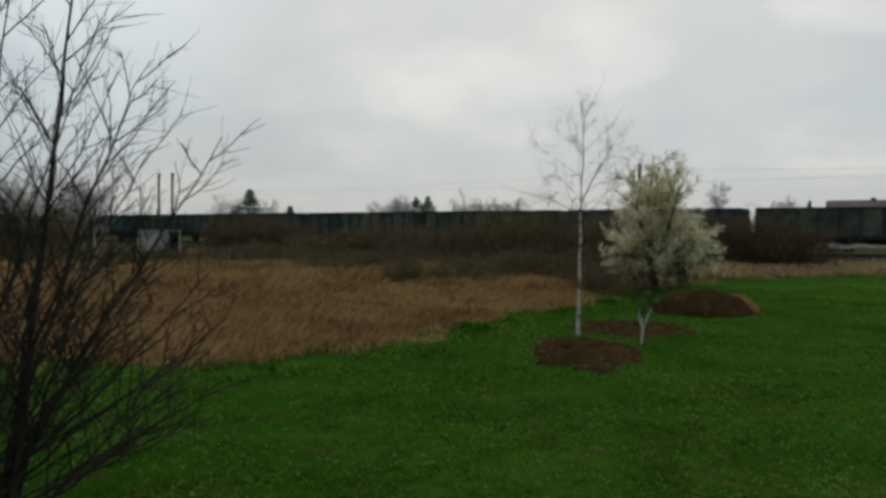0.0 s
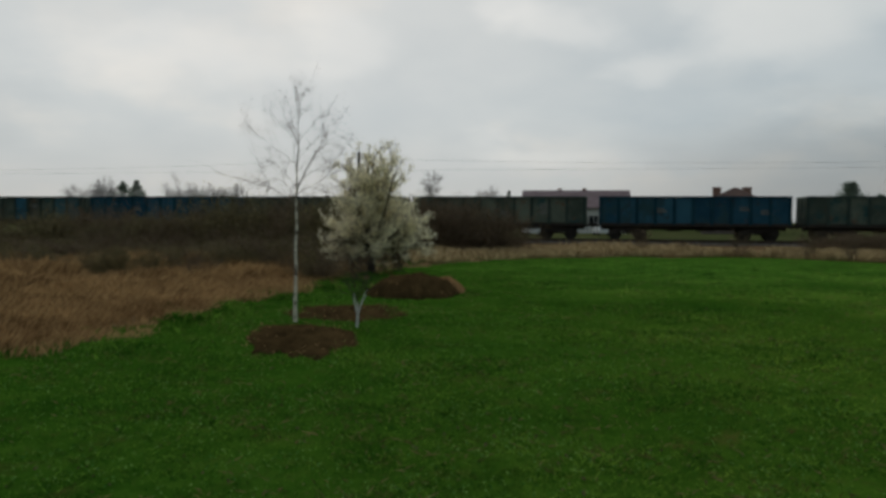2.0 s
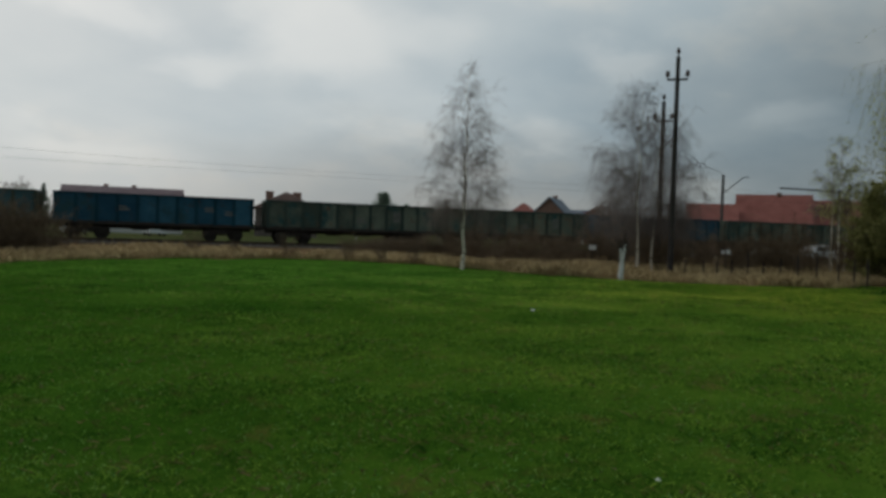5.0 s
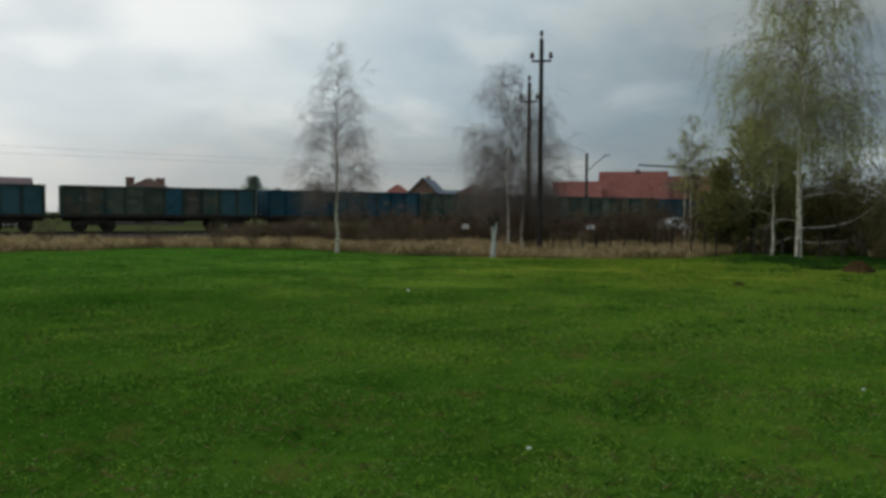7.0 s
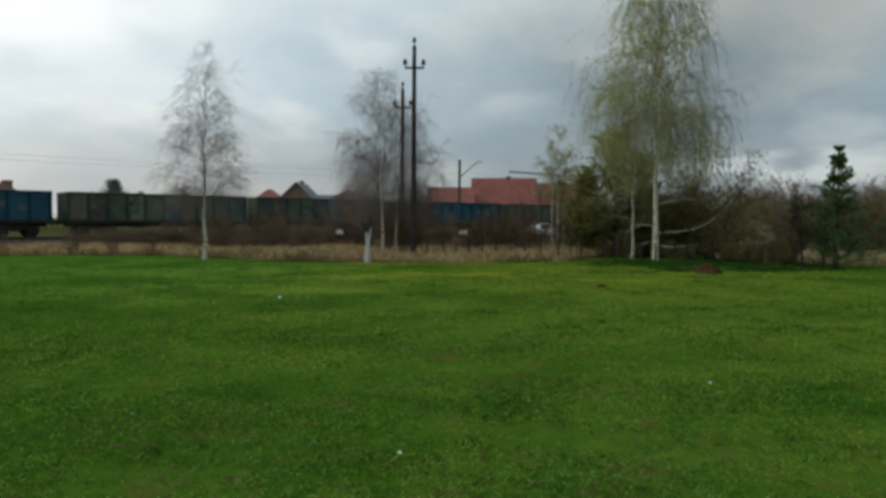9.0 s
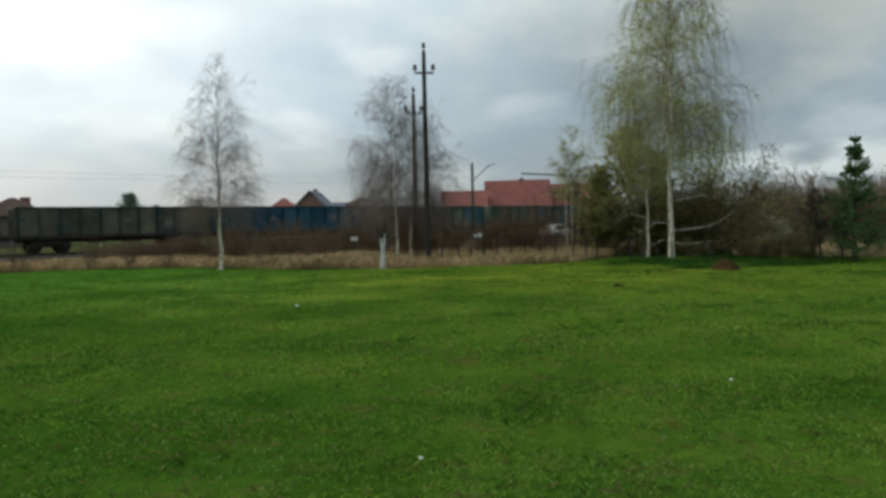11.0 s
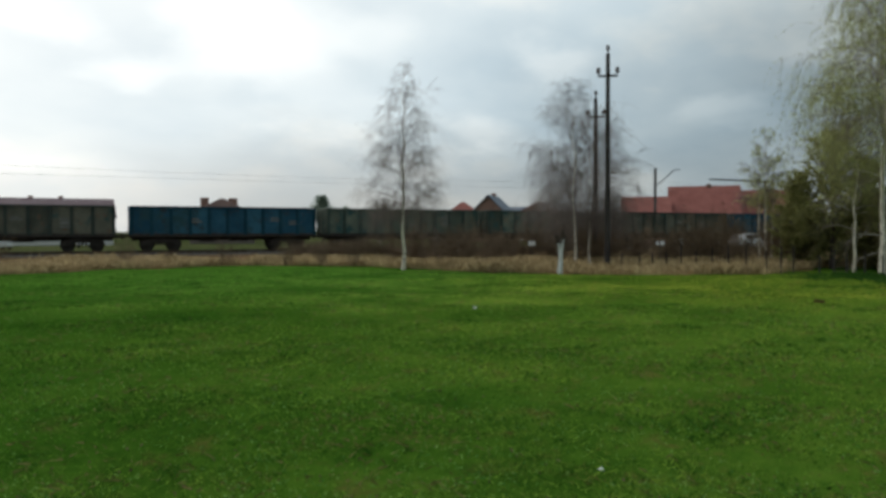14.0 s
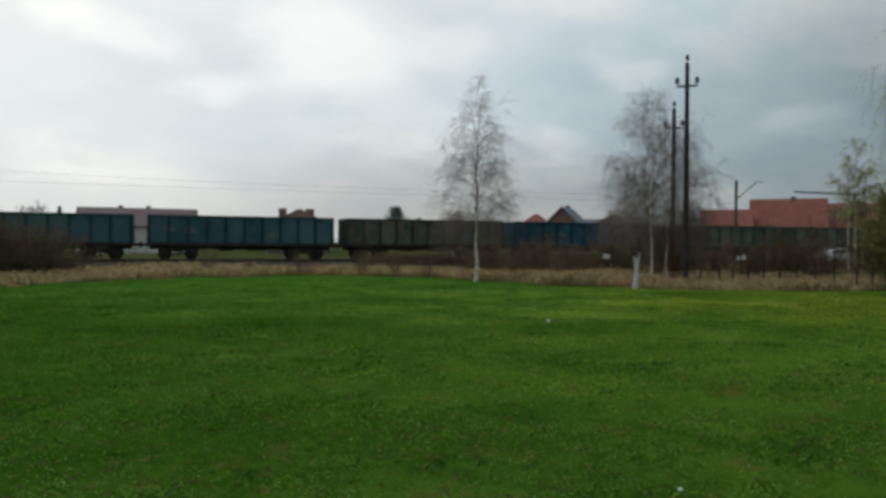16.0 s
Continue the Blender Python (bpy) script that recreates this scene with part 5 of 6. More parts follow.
mast(-20.6, 4.0, "grey catenary mast beyond the track", 7.4)
mast(53.7, 4.0, "grey catenary mast with an inclined bracket")
mast(-83.6, 4.0, "grey catenary mast beyond the track", 8.9)
mast(-81.2, 4.2, "grey catenary mast beyond the track", 8.9)


def gantry():
    """A boom over the line, on one leg."""
    g = thing("signal_gantry", on_track(69.6, 4.0), "grey steel signal gantry with a level boom", "gantry", turn=TRACK)
    part("column", box(bmesh.new(), -0.15, -0.15, -0.2, 0.15, 0.15, 7.4, 0.02), GALV, g)
    part("boom", box(bmesh.new(), -8.4, -0.12, 7.2, 0.6, 0.12, 7.35, 0.02), GALV, g)
    bm = rod(bmesh.new(), (-2.2, 0, 7.35), (-2.2, 0, 8.0), 0.06, 0.06, 6)
    part("finial", bm, GALV, g)


gantry()


def wire(points, r, label, sag=0.5):
    lines = []
    for a, b in zip(points, points[1:]):
        pts = [a.lerp(b, i / 14) - Vector((0, 0, sag * 4 * (i / 14) * (1 - i / 14))) for i in range(15)]
        lines.append((pts, [r] * 15))
    ob = sheet("overhead_wire", *tubes(lines, 4), GALV)
    tagged(ob, label, "wire", "overhead wires")


for z, sag, label in ((6.75, 0.7, "thin overhead messenger wire of the railway"), (5.75, 0.08, "thin overhead contact wire of the railway")):
    wire([on_track(x, 2.6, z) for x in (-157, -83.6, -20.6, 53.7, 128)], 0.007, label, sag)


# ---- houses beyond the railway ----
def house(bearing, far, length, depth, eaves, ridge, label, roof, wall, turn=None, hip=0.0, chimneys=(), windows=(), overhang=0.4):
    """A house with a ridged roof; x runs along the ridge, -y faces the lawn."""
    h = thing("house", polar(bearing, far), label, "house", "houses beyond the railway", bearing if turn is None else turn)
    L, D = length / 2, depth / 2
    bm = bmesh.new()
    lo = [bm.verts.new(p) for p in ((-L, -D, -0.2), (L, -D, -0.2), (L, D, -0.2), (-L, D, -0.2))]
    hi = [bm.verts.new((v.co.x, v.co.y, eaves)) for v in lo]
    for i in range(4):
        bm.faces.new((lo[i], lo[(i + 1) % 4], hi[(i + 1) % 4], hi[i]))
    if not hip:
        for s in (1, -1):
            a, b = (hi[1], hi[2]) if s > 0 else (hi[3], hi[0])
            bm.faces.new((a, b, bm.verts.new((s * L, 0, ridge - 0.05))))
    part("wall", bm, wall, h)
    o = overhang
    drop = (ridge - eaves) / D * o
    for s in (-1, 1):
        bm = bmesh.new()
        x0, x1 = L + o, L + o - (hip + o if hip else 0)
        top = [(-x0, s * (D + o), eaves - drop), (x0, s * (D + o), eaves - drop), (x1, 0, ridge), (-x1, 0, ridge)]
        a = [bm.verts.new(p) for p in top]
        b = [bm.verts.new((p[0], p[1], p[2] + 0.16)) for p in top]
        bm.faces.new(a)
        bm.faces.new(b)
        for i in range(4):
            bm.faces.new((a[i - 1], a[i], b[i], b[i - 1]))
        bmesh.ops.recalc_face_normals(bm, faces=bm.faces)
        part("roof", bm, roof, h)
        if hip:
            bm = bmesh.new()
            tri = [(s * x0, -(D + o), eaves - drop), (s * x0, D + o, eaves - drop), (s * x1, 0, ridge)]
            a = [bm.verts.new(p) for p in tri]
            b = [bm.verts.new((p[0], p[1], p[2] + 0.16)) for p in tri]
            bm.faces.new(a)
            bm.faces.new(b)
            for i in range(3):
                bm.faces.new((a[i - 1], a[i], b[i], b[i - 1]))
            bmesh.ops.recalc_face_normals(bm, faces=bm.faces)
            part("roof", bm, roof, h)
    for x, y, w, t in chimneys:
        bm = box(bmesh.new(), x - w / 2, y - w / 2, eaves, x + w / 2, y + w / 2, t, 0.02)
        box(bm, x - w / 2 - 0.06, y - w / 2 - 0.06, t - 0.18, x + w / 2 + 0.06, y + w / 2 + 0.06, t - 0.04, 0.01)
        part("chimney", bm, BRICK, h, "brick chimney")
    for x, z, w, t in windows:
        win = part("window", box(bmesh.new(), x - w / 2, -D - 0.03, z, x + w / 2, -D + 0.05, z + t), PLASTER, h)
        part("pane", box(bmesh.new(), x - w / 2 + 0.07, -D - 0.045, z + 0.07, x - 0.03, -D - 0.02, z + t - 0.07), GLASS, win)
        part("pane", box(bmesh.new(), x + 0.03, -D - 0.045, z + 0.07, x + w / 2 - 0.07, -D - 0.02, z + t - 0.07), GLASS, win)
    return h


house(-26.85, 108, 14.0, 9.0, 3.5, 5.75, "long low house with a mauve roof and two small chimneys", ROOF_PURPLE, PLASTER, chimneys=((-2.2, 0.3, 0.5, 6.2), (1.2, 0.3, 0.5, 6.2)), windows=((-4.5, 1.0, 1.3, 1.4), (-1.2, 1.0, 1.3, 1.4), (2.4, 1.0, 1.3, 1.4), (5.2, 1.0, 1.3, 1.4)))
house(-38.0, 112, 8.5, 8.5, 4.0, 6.2, "house with a hipped brown roof and two broad chimneys", ROOF_BROWN, DARKWALL, hip=4.0, chimneys=((-2.4, 0.5, 1.1, 6.45), (1.5, 1.5, 1.2, 6.45)))
house(-55.75, 132, 5.4, 8, 4.6, 6.6, "house with a bright red hipped roof", ROOF_RED, PLASTER, hip=2.4)
house(-58.05, 124, 8.0, 6.4, 4.2, 7.3, "brick gabled house with a grey roof", ROOF_GREY, BRICK, turn=-58.05 + 78, chimneys=((1.2, 0.2, 0.6, 7.9),), overhang=0.5)
house(-61.4, 130, 2.6, 5, 5.2, 6.6, "small house with a red roof", ROOF_RED, BRICK, turn=-61.4 + 90)
house(-59.9, 140, 4.6, 6, 4.4, 6.0, "low house with a pale grey roof", ROOF_GREY, PLASTER)
house(-73.2, 103, 8.0, 8.0, 3.0, 7.3, "large house with a tall red tiled roof", ROOF_RED, PLASTER, chimneys=((0.6, 0.0, 0.5, 7.7),))
house(-77.4, 106, 7.2, 8.0, 3.0, 6.8, "house with a faded red tiled roof", ROOF_RED, PLASTER)
house(-69.2, 100, 5.4, 7.0, 2.8, 5.9, "lower house with a red tiled roof", ROOF_RED, BRICK)


def shed():
    s = thing("shed", polar(24.35, 54.5), "small white board shed with a dark doorway", "shed", turn=24.35)
    for k in range(9):
        x0 = -1.3 + k * 0.2
        part("board", box(bmesh.new(), x0 + 0.004, -0.8, 0, x0 + 0.196, -0.77, 1.55, 0.004), WHITEWOOD, s)
    part("frame", box(bmesh.new(), 0.5, -0.80, 0, 0.6, -0.72, 1.55), WHITEWOOD, s)
    part("frame", box(bmesh.new(), 1.2, -0.80, 0, 1.3, -0.72, 1.55), WHITEWOOD, s)
    part("back_wall", box(bmesh.new(), -1.3, 0.76, 0, 1.3, 0.8, 1.5), POLEWOOD, s)
    part("side_wall", box(bmesh.new(), -1.34, -0.8, 0, -1.3, 0.8, 1.55), WHITEWOOD, s)
    part("side_wall", box(bmesh.new(), 1.3, -0.8, 0, 1.34, 0.8, 1.55), WHITEWOOD, s)
    part("roof", box(bmesh.new(), -1.45, -0.95, 1.55, 1.45, 0.95, 1.63, 0.01), WHITEWOOD, s, "weathered white roof edge")


shed()
post = thing("post", polar(14.9, 50), "thin pale post before the thicket", "post")
part("shaft", rod(bmesh.new(), (0, 0, -0.1), (0, 0, 1.25), 0.05, 0.05, 8), CONCRETE, post)


def car(place, turn, label):
    c = thing("car", place, label, "car", "cars parked along the railway", turn)
    bm = bmesh.new()
    prof = [(-2.1, 0.3), (-2.15, 0.75), (-1.95, 0.95), (-1.55, 1.40), (0.1, 1.46), (0.95, 0.98), (1.95, 0.86), (2.12, 0.6), (2.1, 0.3)]
    a = [bm.verts.new((x, -0.85 + (0.13 if z > 1 else 0), z)) for x, z in prof]
    b = [bm.verts.new((x, 0.85 - (0.13 if z > 1 else 0), z)) for x, z in prof]
    bm.faces.new(a)
    bm.faces.new(b[::-1])
    for i in range(len(prof)):
        bm.faces.new((a[i - 1], b[i - 1], b[i], a[i]))
    bmesh.ops.recalc_face_normals(bm, faces=bm.faces)
    part("body", bm, CARWHITE, c)
    for s in (-1, 1):
        for x0, x1, z0, z1 in ((-1.45, -0.45, 1.0, 1.34), (-0.38, 0.6, 1.0, 1.34)):
            bm = bmesh.new()
            vs = [bm.verts.new(p) for p in ((x0 - 0.15 * (x0 < -1), s * 0.86, z0), (x1 + 0.15 * (x1 > 0.3), s * 0.86, z0), (x1 - 0.15 * (x1 > 0.3), s * 0.745, z1), (x0, s * 0.745, z1))]
            bm.faces.new(vs)
            ex = bmesh.ops.extrude_face_region(bm, geom=bm.faces[:])
            bmesh.ops.translate(bm, verts=[v for v in ex["geom"] if isinstance(v, bmesh.types.BMVert)], vec=(0, s * 0.012, 0))
            part("side_window", bm, GLASS, c)
        for x in (-1.3, 1.3):
            w = part("wheel", rod(bmesh.new(), (x, s * 0.68, 0.31), (x, s * 0.87, 0.31), 0.31, sides=18), TYRE, c)
            part("rim", rod(bmesh.new(), (x, s * 0.865, 0.31), (x, s * 0.885, 0.31), 0.19, sides=14), GALV, w)
    return c


for be, off in ((-23.75, 24.0), (-28.9, 30.0), (-76.3, -6.0)):
    car(polar(be, (TRACK_FAR + off) / math.cos(radians(be - TRACK))), (TRACK + 3 if off < 0 else be + 100), "white car parked on the track road " + ("beyond" if off > 0 else "before") + " the railway")

for n, (p, s) in enumerate(((polar(-65.57, 5.65), 0.02), (polar(-56.61, 16.3), 0.042), (polar(-87.7, 8.4), 0.018))):
    bm = bmesh.new()
    bmesh.ops.create_icosphere(bm, subdivisions=2, radius=s)
    for v in bm.verts:
        v.co *= 1 + 0.35 * noise.noise(v.co * 30 + Vector((n, 0, 0)))
        v.co.z *= 0.6
    ob = part("litter", bm, LITTER, None)
    ob.location = p + Vector((0, 0, s * 0.5 + float(height(p.x, p.y))))
    tagged(ob, "crumpled scrap of white paper lying in the grass", "litter", "white scraps on the lawn")


for be, plates in ((-60.88, ((0.0, 0.34),)), (-70.16, ((-0.12, 0.16), (0.10, 0.18)))):
    post = thing("marker_post", polar(be, 38.3), "small white plate on a thin post before the thicket", "sign", "white marker plates", be)
    part("shaft", rod(bmesh.new(), (0, 0, -0.1), (0, 0, 1.2), 0.022, 0.022, 6), GALV, post)
    for x, w in plates:
        part("plate", box(bmesh.new(), x - w / 2, -0.045, 0.94 + abs(x) * 0.3, x + w / 2, -0.025, 1.16 + x * 0.2, 0.006), LITTER, post, "weathered white plate")


def fence():
    """Thin stakes along the far edge of the lawn."""
    f = thing("stake_fence", polar(-70, 31.5), "row of thin dark wooden stakes along the dry grass", "fence")
    rng = random.Random(8)
    o = polar(-70, 31.5)
    for i in range(20):
        p = polar(-66.5 - 20 * i / 19 + rng.gauss(0, 0.15), 32.5 + rng.gauss(0, 0.3)) - o
        bm = rod(bmesh.new(), p + Vector((0, 0, -0.1)), p + Vector((rng.gauss(0, 0.03), 0, rng.uniform(0.7, 1.15))), 0.035, 0.03, 6)
        part("stake", bm, POLEWOOD, f)


fence()


# ---- grass ----
def meadow():
    r = np.random.default_rng(4)
    # lawn blades, denser close by
    n = 300000
    far = 1.0 + 32.5 * r.random(n) ** 1.7
    be = np.radians(r.uniform(-103, 40, n) + r.normal(0, 5, n))
    near = r.random(n) < np.clip((far - 1.0) / 3.4, 0.02, 1) ** 2
    far, be = far[near], be[near]
    # and thinner all round, under the camera and behind it
    far = np.concatenate([far, 14 * np.sqrt(r.random(70000))])
    be = np.concatenate([be, r.uniform(0, 2 * math.pi, 70000)])
    xy = np.stack([-np.sin(be) * far, np.cos(be) * far], 1)
    rank = np.array([noise.noise((x * 0.7, y * 0.7, 1)) + 0.7 * noise.noise((x * 2.9, y * 2.9, 2)) for x, y in xy.tolist()])
    tall = 0.030 + 0.026 * np.clip(rank, -0.4, 1)
    stray = np.array([noise.noise((x * 0.8, y * 0.8, 4)) for x, y in xy.tolist()])
    keep = inside(LAWN, xy + stray[:, None] * [1.2, -1.2])
    for c, rx in (((1.22, 10.9), 0.72), ((2.35, 13.6), 0.75), ((4.5, 16.6), 1.05)):
        keep &= np.hypot(xy[:, 0] - c[0], xy[:, 1] - c[1]) > rx
    xy, tall = xy[keep], tall[keep]
    far = np.hypot(xy[:, 0], xy[:, 1])
    V, F = blades(r, xy, height(xy[:, 0], xy[:, 1]) - 0.005, tall, 0.007 + 0.0010 * far, 0.8)
    tagged(sheet("lawn_grass", V, F, BLADE), "short uneven green lawn grass", "grass", kind="stuff")
    # withered blades among the green ones
    n = 34000
    far = 2.5 + 22 * r.random(n) ** 1.6
    be = np.radians(r.uniform(-103, 40, n) + r.normal(0, 5, n))
    xy = np.stack([-np.sin(be) * far, np.cos(be) * far], 1)
    worn = np.array([noise.noise((x * 0.6, y * 0.6, 12)) + 0.6 * noise.noise((x * 2.1, y * 2.1, 13)) for x, y in xy.tolist()])
    ok = inside(LAWN, xy) & (worn + r.normal(0, 0.2, len(xy)) > 0.12)
    for c, rx in (((1.22, 10.9), 0.8), ((2.35, 13.6), 0.8), ((4.5, 16.6), 1.1)):
        ok &= np.hypot(xy[:, 0] - c[0], xy[:, 1] - c[1]) > rx
    xy = xy[ok]
    V, F = blades(r, xy, height(xy[:, 0], xy[:, 1]) - 0.005, 0.045, 0.006 + 0.0006 * np.hypot(xy[:, 0], xy[:, 1]), 1.3)
    tagged(sheet("withered_grass", V, F, HAY), "withered straw-coloured blades in the lawn", "grass", kind="stuff")
    # ranker tufts that the mower left
    pts = []
    for k in range(260):
        far, be = 5 + 26 * r.random() ** 0.8, math.radians(r.uniform(-100, -2))
        c = np.array([-math.sin(be) * far, math.cos(be) * far])
        if inside(LAWN, c[None])[0] and np.hypot(*(c - [3.0, 14.0])) > 5:
            pts.append(c + r.normal(0, 1, (60, 2)) * [r.uniform(0.08, 0.28), r.uniform(0.08, 0.28)])
    xy = np.concatenate(pts)
    V, F = blades(r, xy, height(xy[:, 0], xy[:, 1]) - 0.01, 0.06, 0.007 + 0.0007 * np.hypot(xy[:, 0], xy[:, 1]), 0.6)
    tagged(sheet("lawn_tufts", V, F, TUFT), "ranker green tufts in the lawn", "grass", kind="stuff")
    # the long grass round the trees past the lawn
    n = 24000
    be = np.radians(-87.5 + 12 * (r.random(n) - 0.5) + r.normal(0, 1.6, n))
    far = 27.8 + 5.2 * r.random(n) + 0.7 * np.sin(be * 60) + np.abs(be + np.radians(86)) * 9 + r.normal(0, 0.5, n)
    xy = np.stack([-np.sin(be) * far, np.cos(be) * far], 1)
    clump = np.array([noise.noise((x * 0.5, y * 0.5, 31)) + 0.5 * noise.noise((x * 1.9, y * 1.9, 32)) for x, y in xy.tolist()])
    pts = [xy[clump + r.normal(0, 0.2, len(xy)) > 0.02]]
    xy = np.concatenate(pts)
    far = np.hypot(xy[:, 0], xy[:, 1])
    V, F = blades(r, xy, height(xy[:, 0], xy[:, 1]) - 0.01, 0.13, 0.006 + 0.0006 * far, 0.6)
    # the dark green partly stands in for the tree's soft shade
    tagged(sheet("rank_grass", V, F, RANK), "long green grass round the trees, darkened for their shade", "grass", kind="stuff")
    # withered leaves and twigs lying in the short grass
    n = 1500
    far = 3.4 + 13 * r.random(n) ** 1.5
    be = np.radians(r.uniform(-100, 38, n))
    xy = np.stack([-np.sin(be) * far, np.cos(be) * far], 1)
    xy = xy[inside(LAWN, xy)]
    spots = [Vector((x, y, float(height(x, y)) + 0.022)) for x, y in xy.tolist()]
    tagged(sheet("leaf_litter", *flakes(random.Random(6), spots, 0.017, 0.004, 1), DEADLEAF), "small withered brown leaves lying in the grass", "leaves", kind="stuff")
    n = 26000
    far = 3.3 + 14 * r.random(n) ** 1.4
    be = np.radians(r.uniform(-102, 38, n))
    xy = np.stack([-np.sin(be) * far, np.cos(be) * far], 1)
    xy = xy[inside(LAWN, xy)]
    patch = np.array([noise.noise((x * 1.1, y * 1.1, 9)) for x, y in xy.tolist()])
    xy = xy[patch + r.normal(0, 0.25, len(xy)) > 0.0]
    spots = [Vector((x, y, float(height(x, y)) + 0.03)) for x, y in xy.tolist()]
    tagged(sheet("clover_patch", *flakes(random.Random(7), spots, 0.010, 0.012, 2), CLOVER), "pale green clover leaves in the lawn", "clover", kind="stuff")
    # green tufts along the rim of the dry field
    edge_ = [np.array(p) for p in REEDS[1:9]]
    pts = []
    for a, b in zip(edge_, edge_[1:]):
        k = int(np.hypot(*(b - a)) * 700)
        t = r.random((k, 1))
        pts.append(a + (b - a) * t + r.normal(0, 0.42, (k, 2)))
    xy = np.concatenate(pts)
    clump = np.array([noise.noise((x * 1.3, y * 1.3, 6)) for x, y in xy.tolist()])
    keep = clump + r.normal(0, 0.12, len(xy)) > 0.10
    xy, clump = xy[keep], clump[keep]
    V, F = blades(r, xy, height(xy[:, 0], xy[:, 1]) - 0.01, 0.06 + 0.22 * np.clip(clump, 0, 0.5), 0.010, 0.5)
    tagged(sheet("rim_tufts", V, F, BLADE), "rank green grass tufts along the dry field", "grass", kind="stuff")
    # straw bits strewn on the dug soil
    spots = []
    for cx, cy, rx, ry, n in ((1.22, 10.7, 0.8, 1.3, 170), (2.35, 13.5, 1.0, 1.25, 50), (4.35, 16.6, 1.2, 1.15, 110)):
        for k in range(n):
            a = r.uniform(0, 6.283)
            q = r.uniform(0.75, 1.08) if k % 3 else r.uniform(0.1, 0.8)
            spots.append(Vector((cx + math.cos(a) * rx * q, cy + math.sin(a) * ry * q, 0.05 + 0.34 * (cy > 16) * max(0, 1 - q * q))))
    tagged(sheet("straw_bits", *flakes(random.Random(9), spots, 0.020, 0.03, 1), DRY), "dry straw bits strewn on the dug soil", "straw", kind="stuff")
    # the dry field: low and matted at its rim, higher further in
    n = 380000
    far = 8 + 36 * r.random(n) ** 1.2
    be = np.radians(r.uniform(-14, 45, n))
    xy = np.stack([-np.sin(be) * far, np.cos(be) * far], 1)
    ragged = np.array([(noise.noise((x * 0.9, y * 0.9, 0)), noise.noise((x * 0.9, y * 0.9, 7))) for x, y in xy.tolist()])
    lump = np.array([noise.noise((x * 0.5, y * 0.5, 3)) + 0.3 * noise.noise((x * 2.3, y * 2.3, 5)) for x, y in xy.tolist()])
    keep = inside(REEDS, xy + ragged * 1.1 - np.outer(r.random(len(xy)) ** 2 * 6, [0, 1]))
    xy, lump = xy[keep], lump[keep]
    far = np.hypot(xy[:, 0], xy[:, 1])
    rim = np.full(len(xy), 9.0)
    edge = [np.array(p) for p in REEDS[:9]]
    for a, b in zip(edge, edge[1:]):
        t = np.clip(((xy - a) @ (b - a)) / ((b - a) @ (b - a)), 0, 1)
        rim = np.minimum(rim, np.hypot(*(xy - a - t[:, None] * (b - a)).T))
    tall = (0.16 + 0.46 * np.clip(rim / 6, 0, 1)) * np.clip(0.9 + 0.45 * lump, 0.4, 1.4) * np.clip(1.35 - (far - 18) / 26, 0.55, 1)
    V, F = blades(r, xy, height(xy[:, 0], xy[:, 1]) - 0.02, tall, 0.003 + 0.00030 * far, 0.34)
    V[3::4, 0] += 0.10 * tall
    tagged(sheet("dry_field_grass", V, F, DRY), "matted dry brown field grass bent by the wind", "grass", kind="stuff")
    # straw strip along the far edge of the lawn
    line = [Vector((*p, 0)) for p in ((4.5, 22.5), (8.2, 27.2), (13, 30.2), (18, 30.8), (24, 29.4), (26.7, 24), (25.9, 17), (27.8, 10), (29.6, 7), (37, 6.4), (43, 3), (46.5, -5), (60, -6.2))]
    pts = []
    for a, b in zip(line, line[1:]):
        k = int((b - a).length * (600 if a.x < 8 else 2700))
        t = r.random(k)
        n2 = np.array([-(b - a).normalized().y, (b - a).normalized().x])
        w = r.gamma(1.4, 2.6, k)
        pts.append(np.array([a.x, a.y]) + np.outer(t, [b.x - a.x, b.y - a.y]) + np.outer(w, n2) + r.normal(0, 0.15, (k, 2)))
    xy = np.concatenate(pts)
    be = np.radians(r.uniform(-99, -88.5, 9000))
    far = r.uniform(34, 44, 9000)
    back = np.stack([-np.sin(be) * far, np.cos(be) * far], 1)
    thin = np.array([noise.noise((x * 0.45, y * 0.45, 21)) + 0.5 * noise.noise((x * 1.6, y * 1.6, 22)) for x, y in xy.tolist()])
    stray = np.array([noise.noise((x * 0.7, y * 0.7, 23)) for x, y in xy.tolist()])
    keep = (~inside(LAWN, xy + stray[:, None] * [0.9, 0.9]) | (r.random(len(xy)) < 0.04)) & (thin + r.normal(0, 0.3, len(xy)) > -0.25)
    for be, far in ((-66.42, 33.0), (-51.23, 32.2), (-62.95, 29.5), (-64.1, 35.8), (-65.2, 36.8)):
        c = polar(be, far)
        keep &= np.hypot(xy[:, 0] - c.x, xy[:, 1] - c.y) > 0.8 + 0.9 * r.random(len(xy))
    # fresh grass takes the place of the straw towards the plum tree
    fresh = keep & (r.random(len(xy)) > np.clip((xy[:, 0] - 6) / 10, 0.10, 1))
    keep &= ~fresh
    green = xy[fresh][::3]
    V, F = blades(r, green, -0.02, 0.17, 0.012, 0.6)
    tagged(sheet("rank_grass", V, F, RANK), "long green grass behind the plum tree", "grass", kind="stuff")
    xy, thin = np.concatenate([xy[keep], back]), np.concatenate([thin[keep], np.zeros(len(back))])
    V, F = blades(r, xy, -0.02, 0.37 + 0.28 * np.clip(thin, -0.6, 0.8), 0.011, 0.42)
    tagged(sheet("straw_strip", V, F, STRAW), "strip of pale dry straw grass along the lawn", "grass", kind="stuff")


meadow()


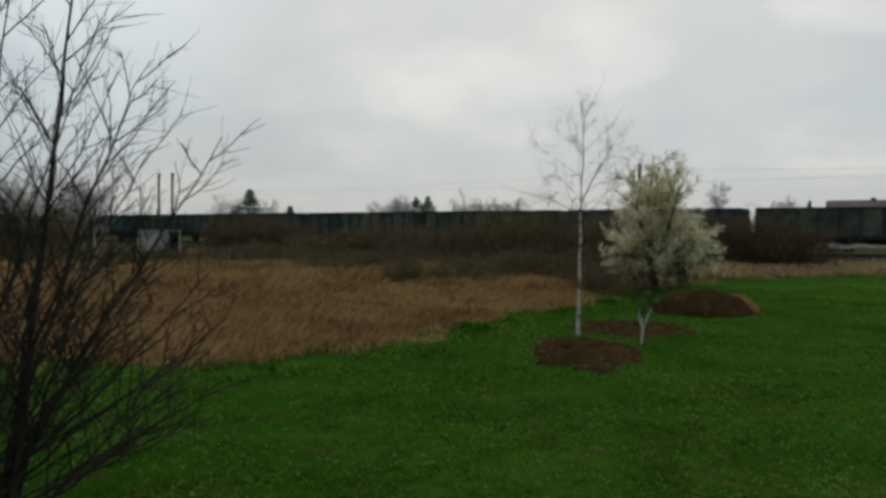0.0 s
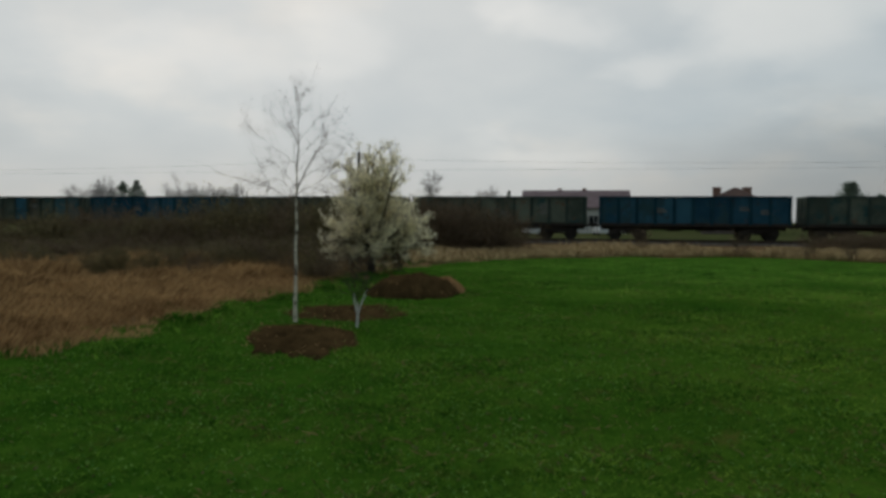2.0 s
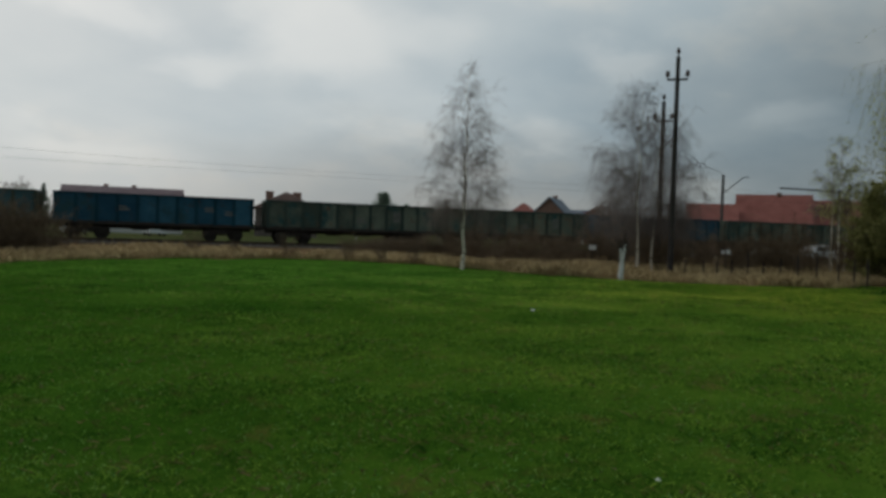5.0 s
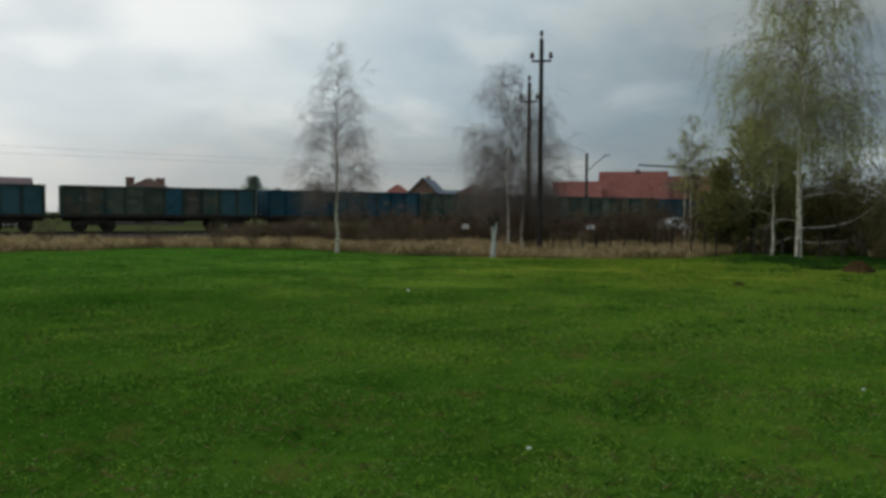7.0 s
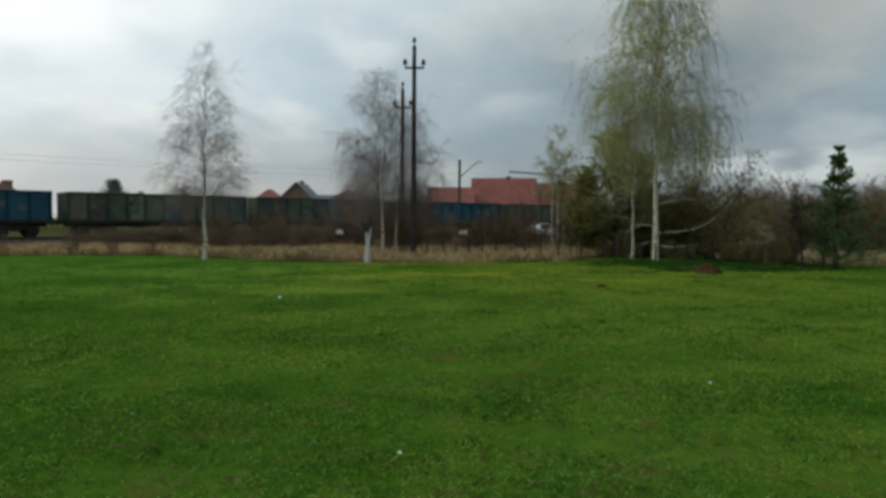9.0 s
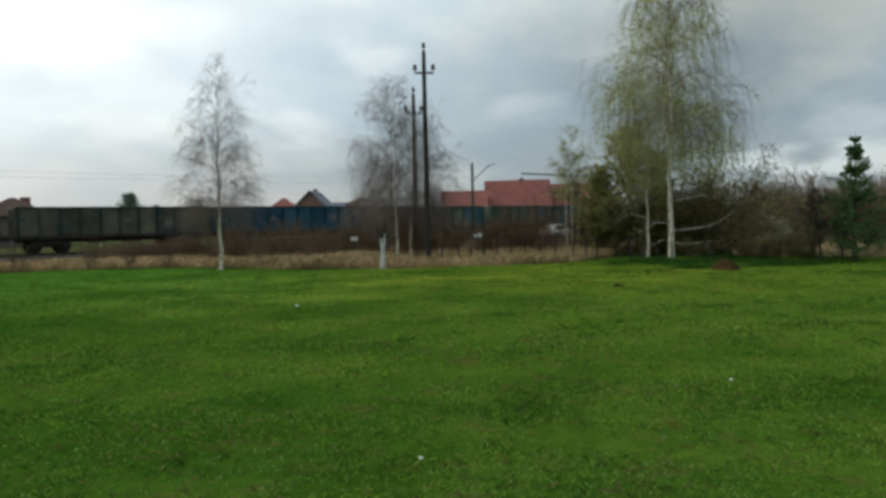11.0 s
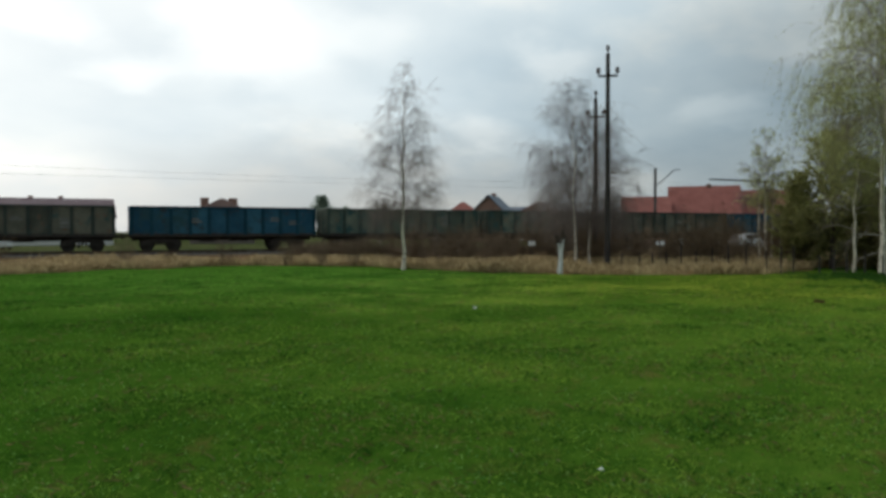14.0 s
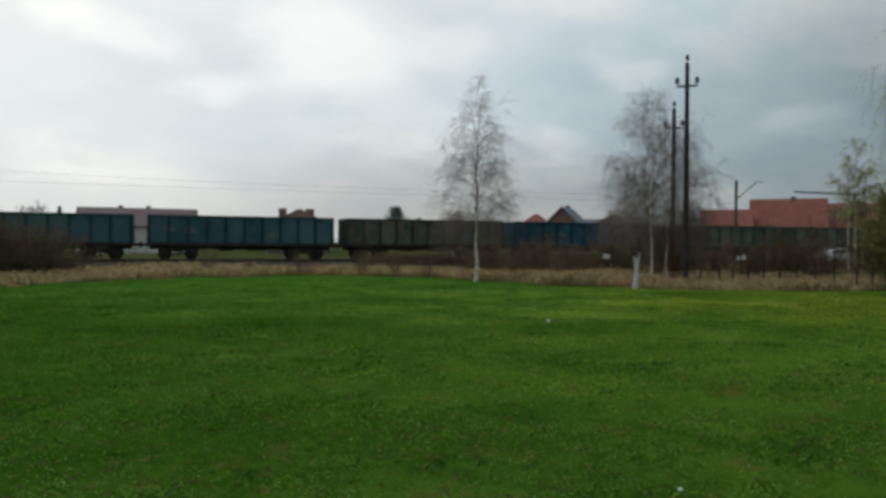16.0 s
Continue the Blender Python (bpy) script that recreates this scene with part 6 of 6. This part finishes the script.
def motions():
    """The train rolls by, slowing a little; its wheels turn."""
    lead, speed, slow, radius = -165.43, 12.085, 0.0071, 0.46
    times = [0, 0.1, 0.2] + [0.5 * i for i in range(1, 32)] + [15.8, 15.9, 16.0]
    turn = Matrix.Rotation(radians(TRACK), 4, "Z")
    spun = {}

    def way(t):
        return speed * t - slow * t * t
    for k, w in wagons.items():
        walk(w, [(t, Matrix.Translation(on_track(lead + way(t) + PITCH * (k + 0.5), 0, RAIL_Z)) @ turn) for t in times])
        for ob in w.children_recursive:
            if not ob.name.startswith("wheelset"):
                continue
            x = round(ob.location.x, 2)
            if x not in spun:
                walk(ob, [(i / 30, Matrix.Translation((x, 0, radius)) @ Matrix.Rotation(way(i / 30) / radius, 4, "Y")) for i in range(481)])
                spun[x] = ob.animation_data
            elif ob.animation_data is None or ob.animation_data.action is None:
                ob.rotation_mode = "QUATERNION"
                keys = ob.animation_data_create()
                keys.action, keys.action_slot = spun[x].action, spun[x].action_slot


motions()
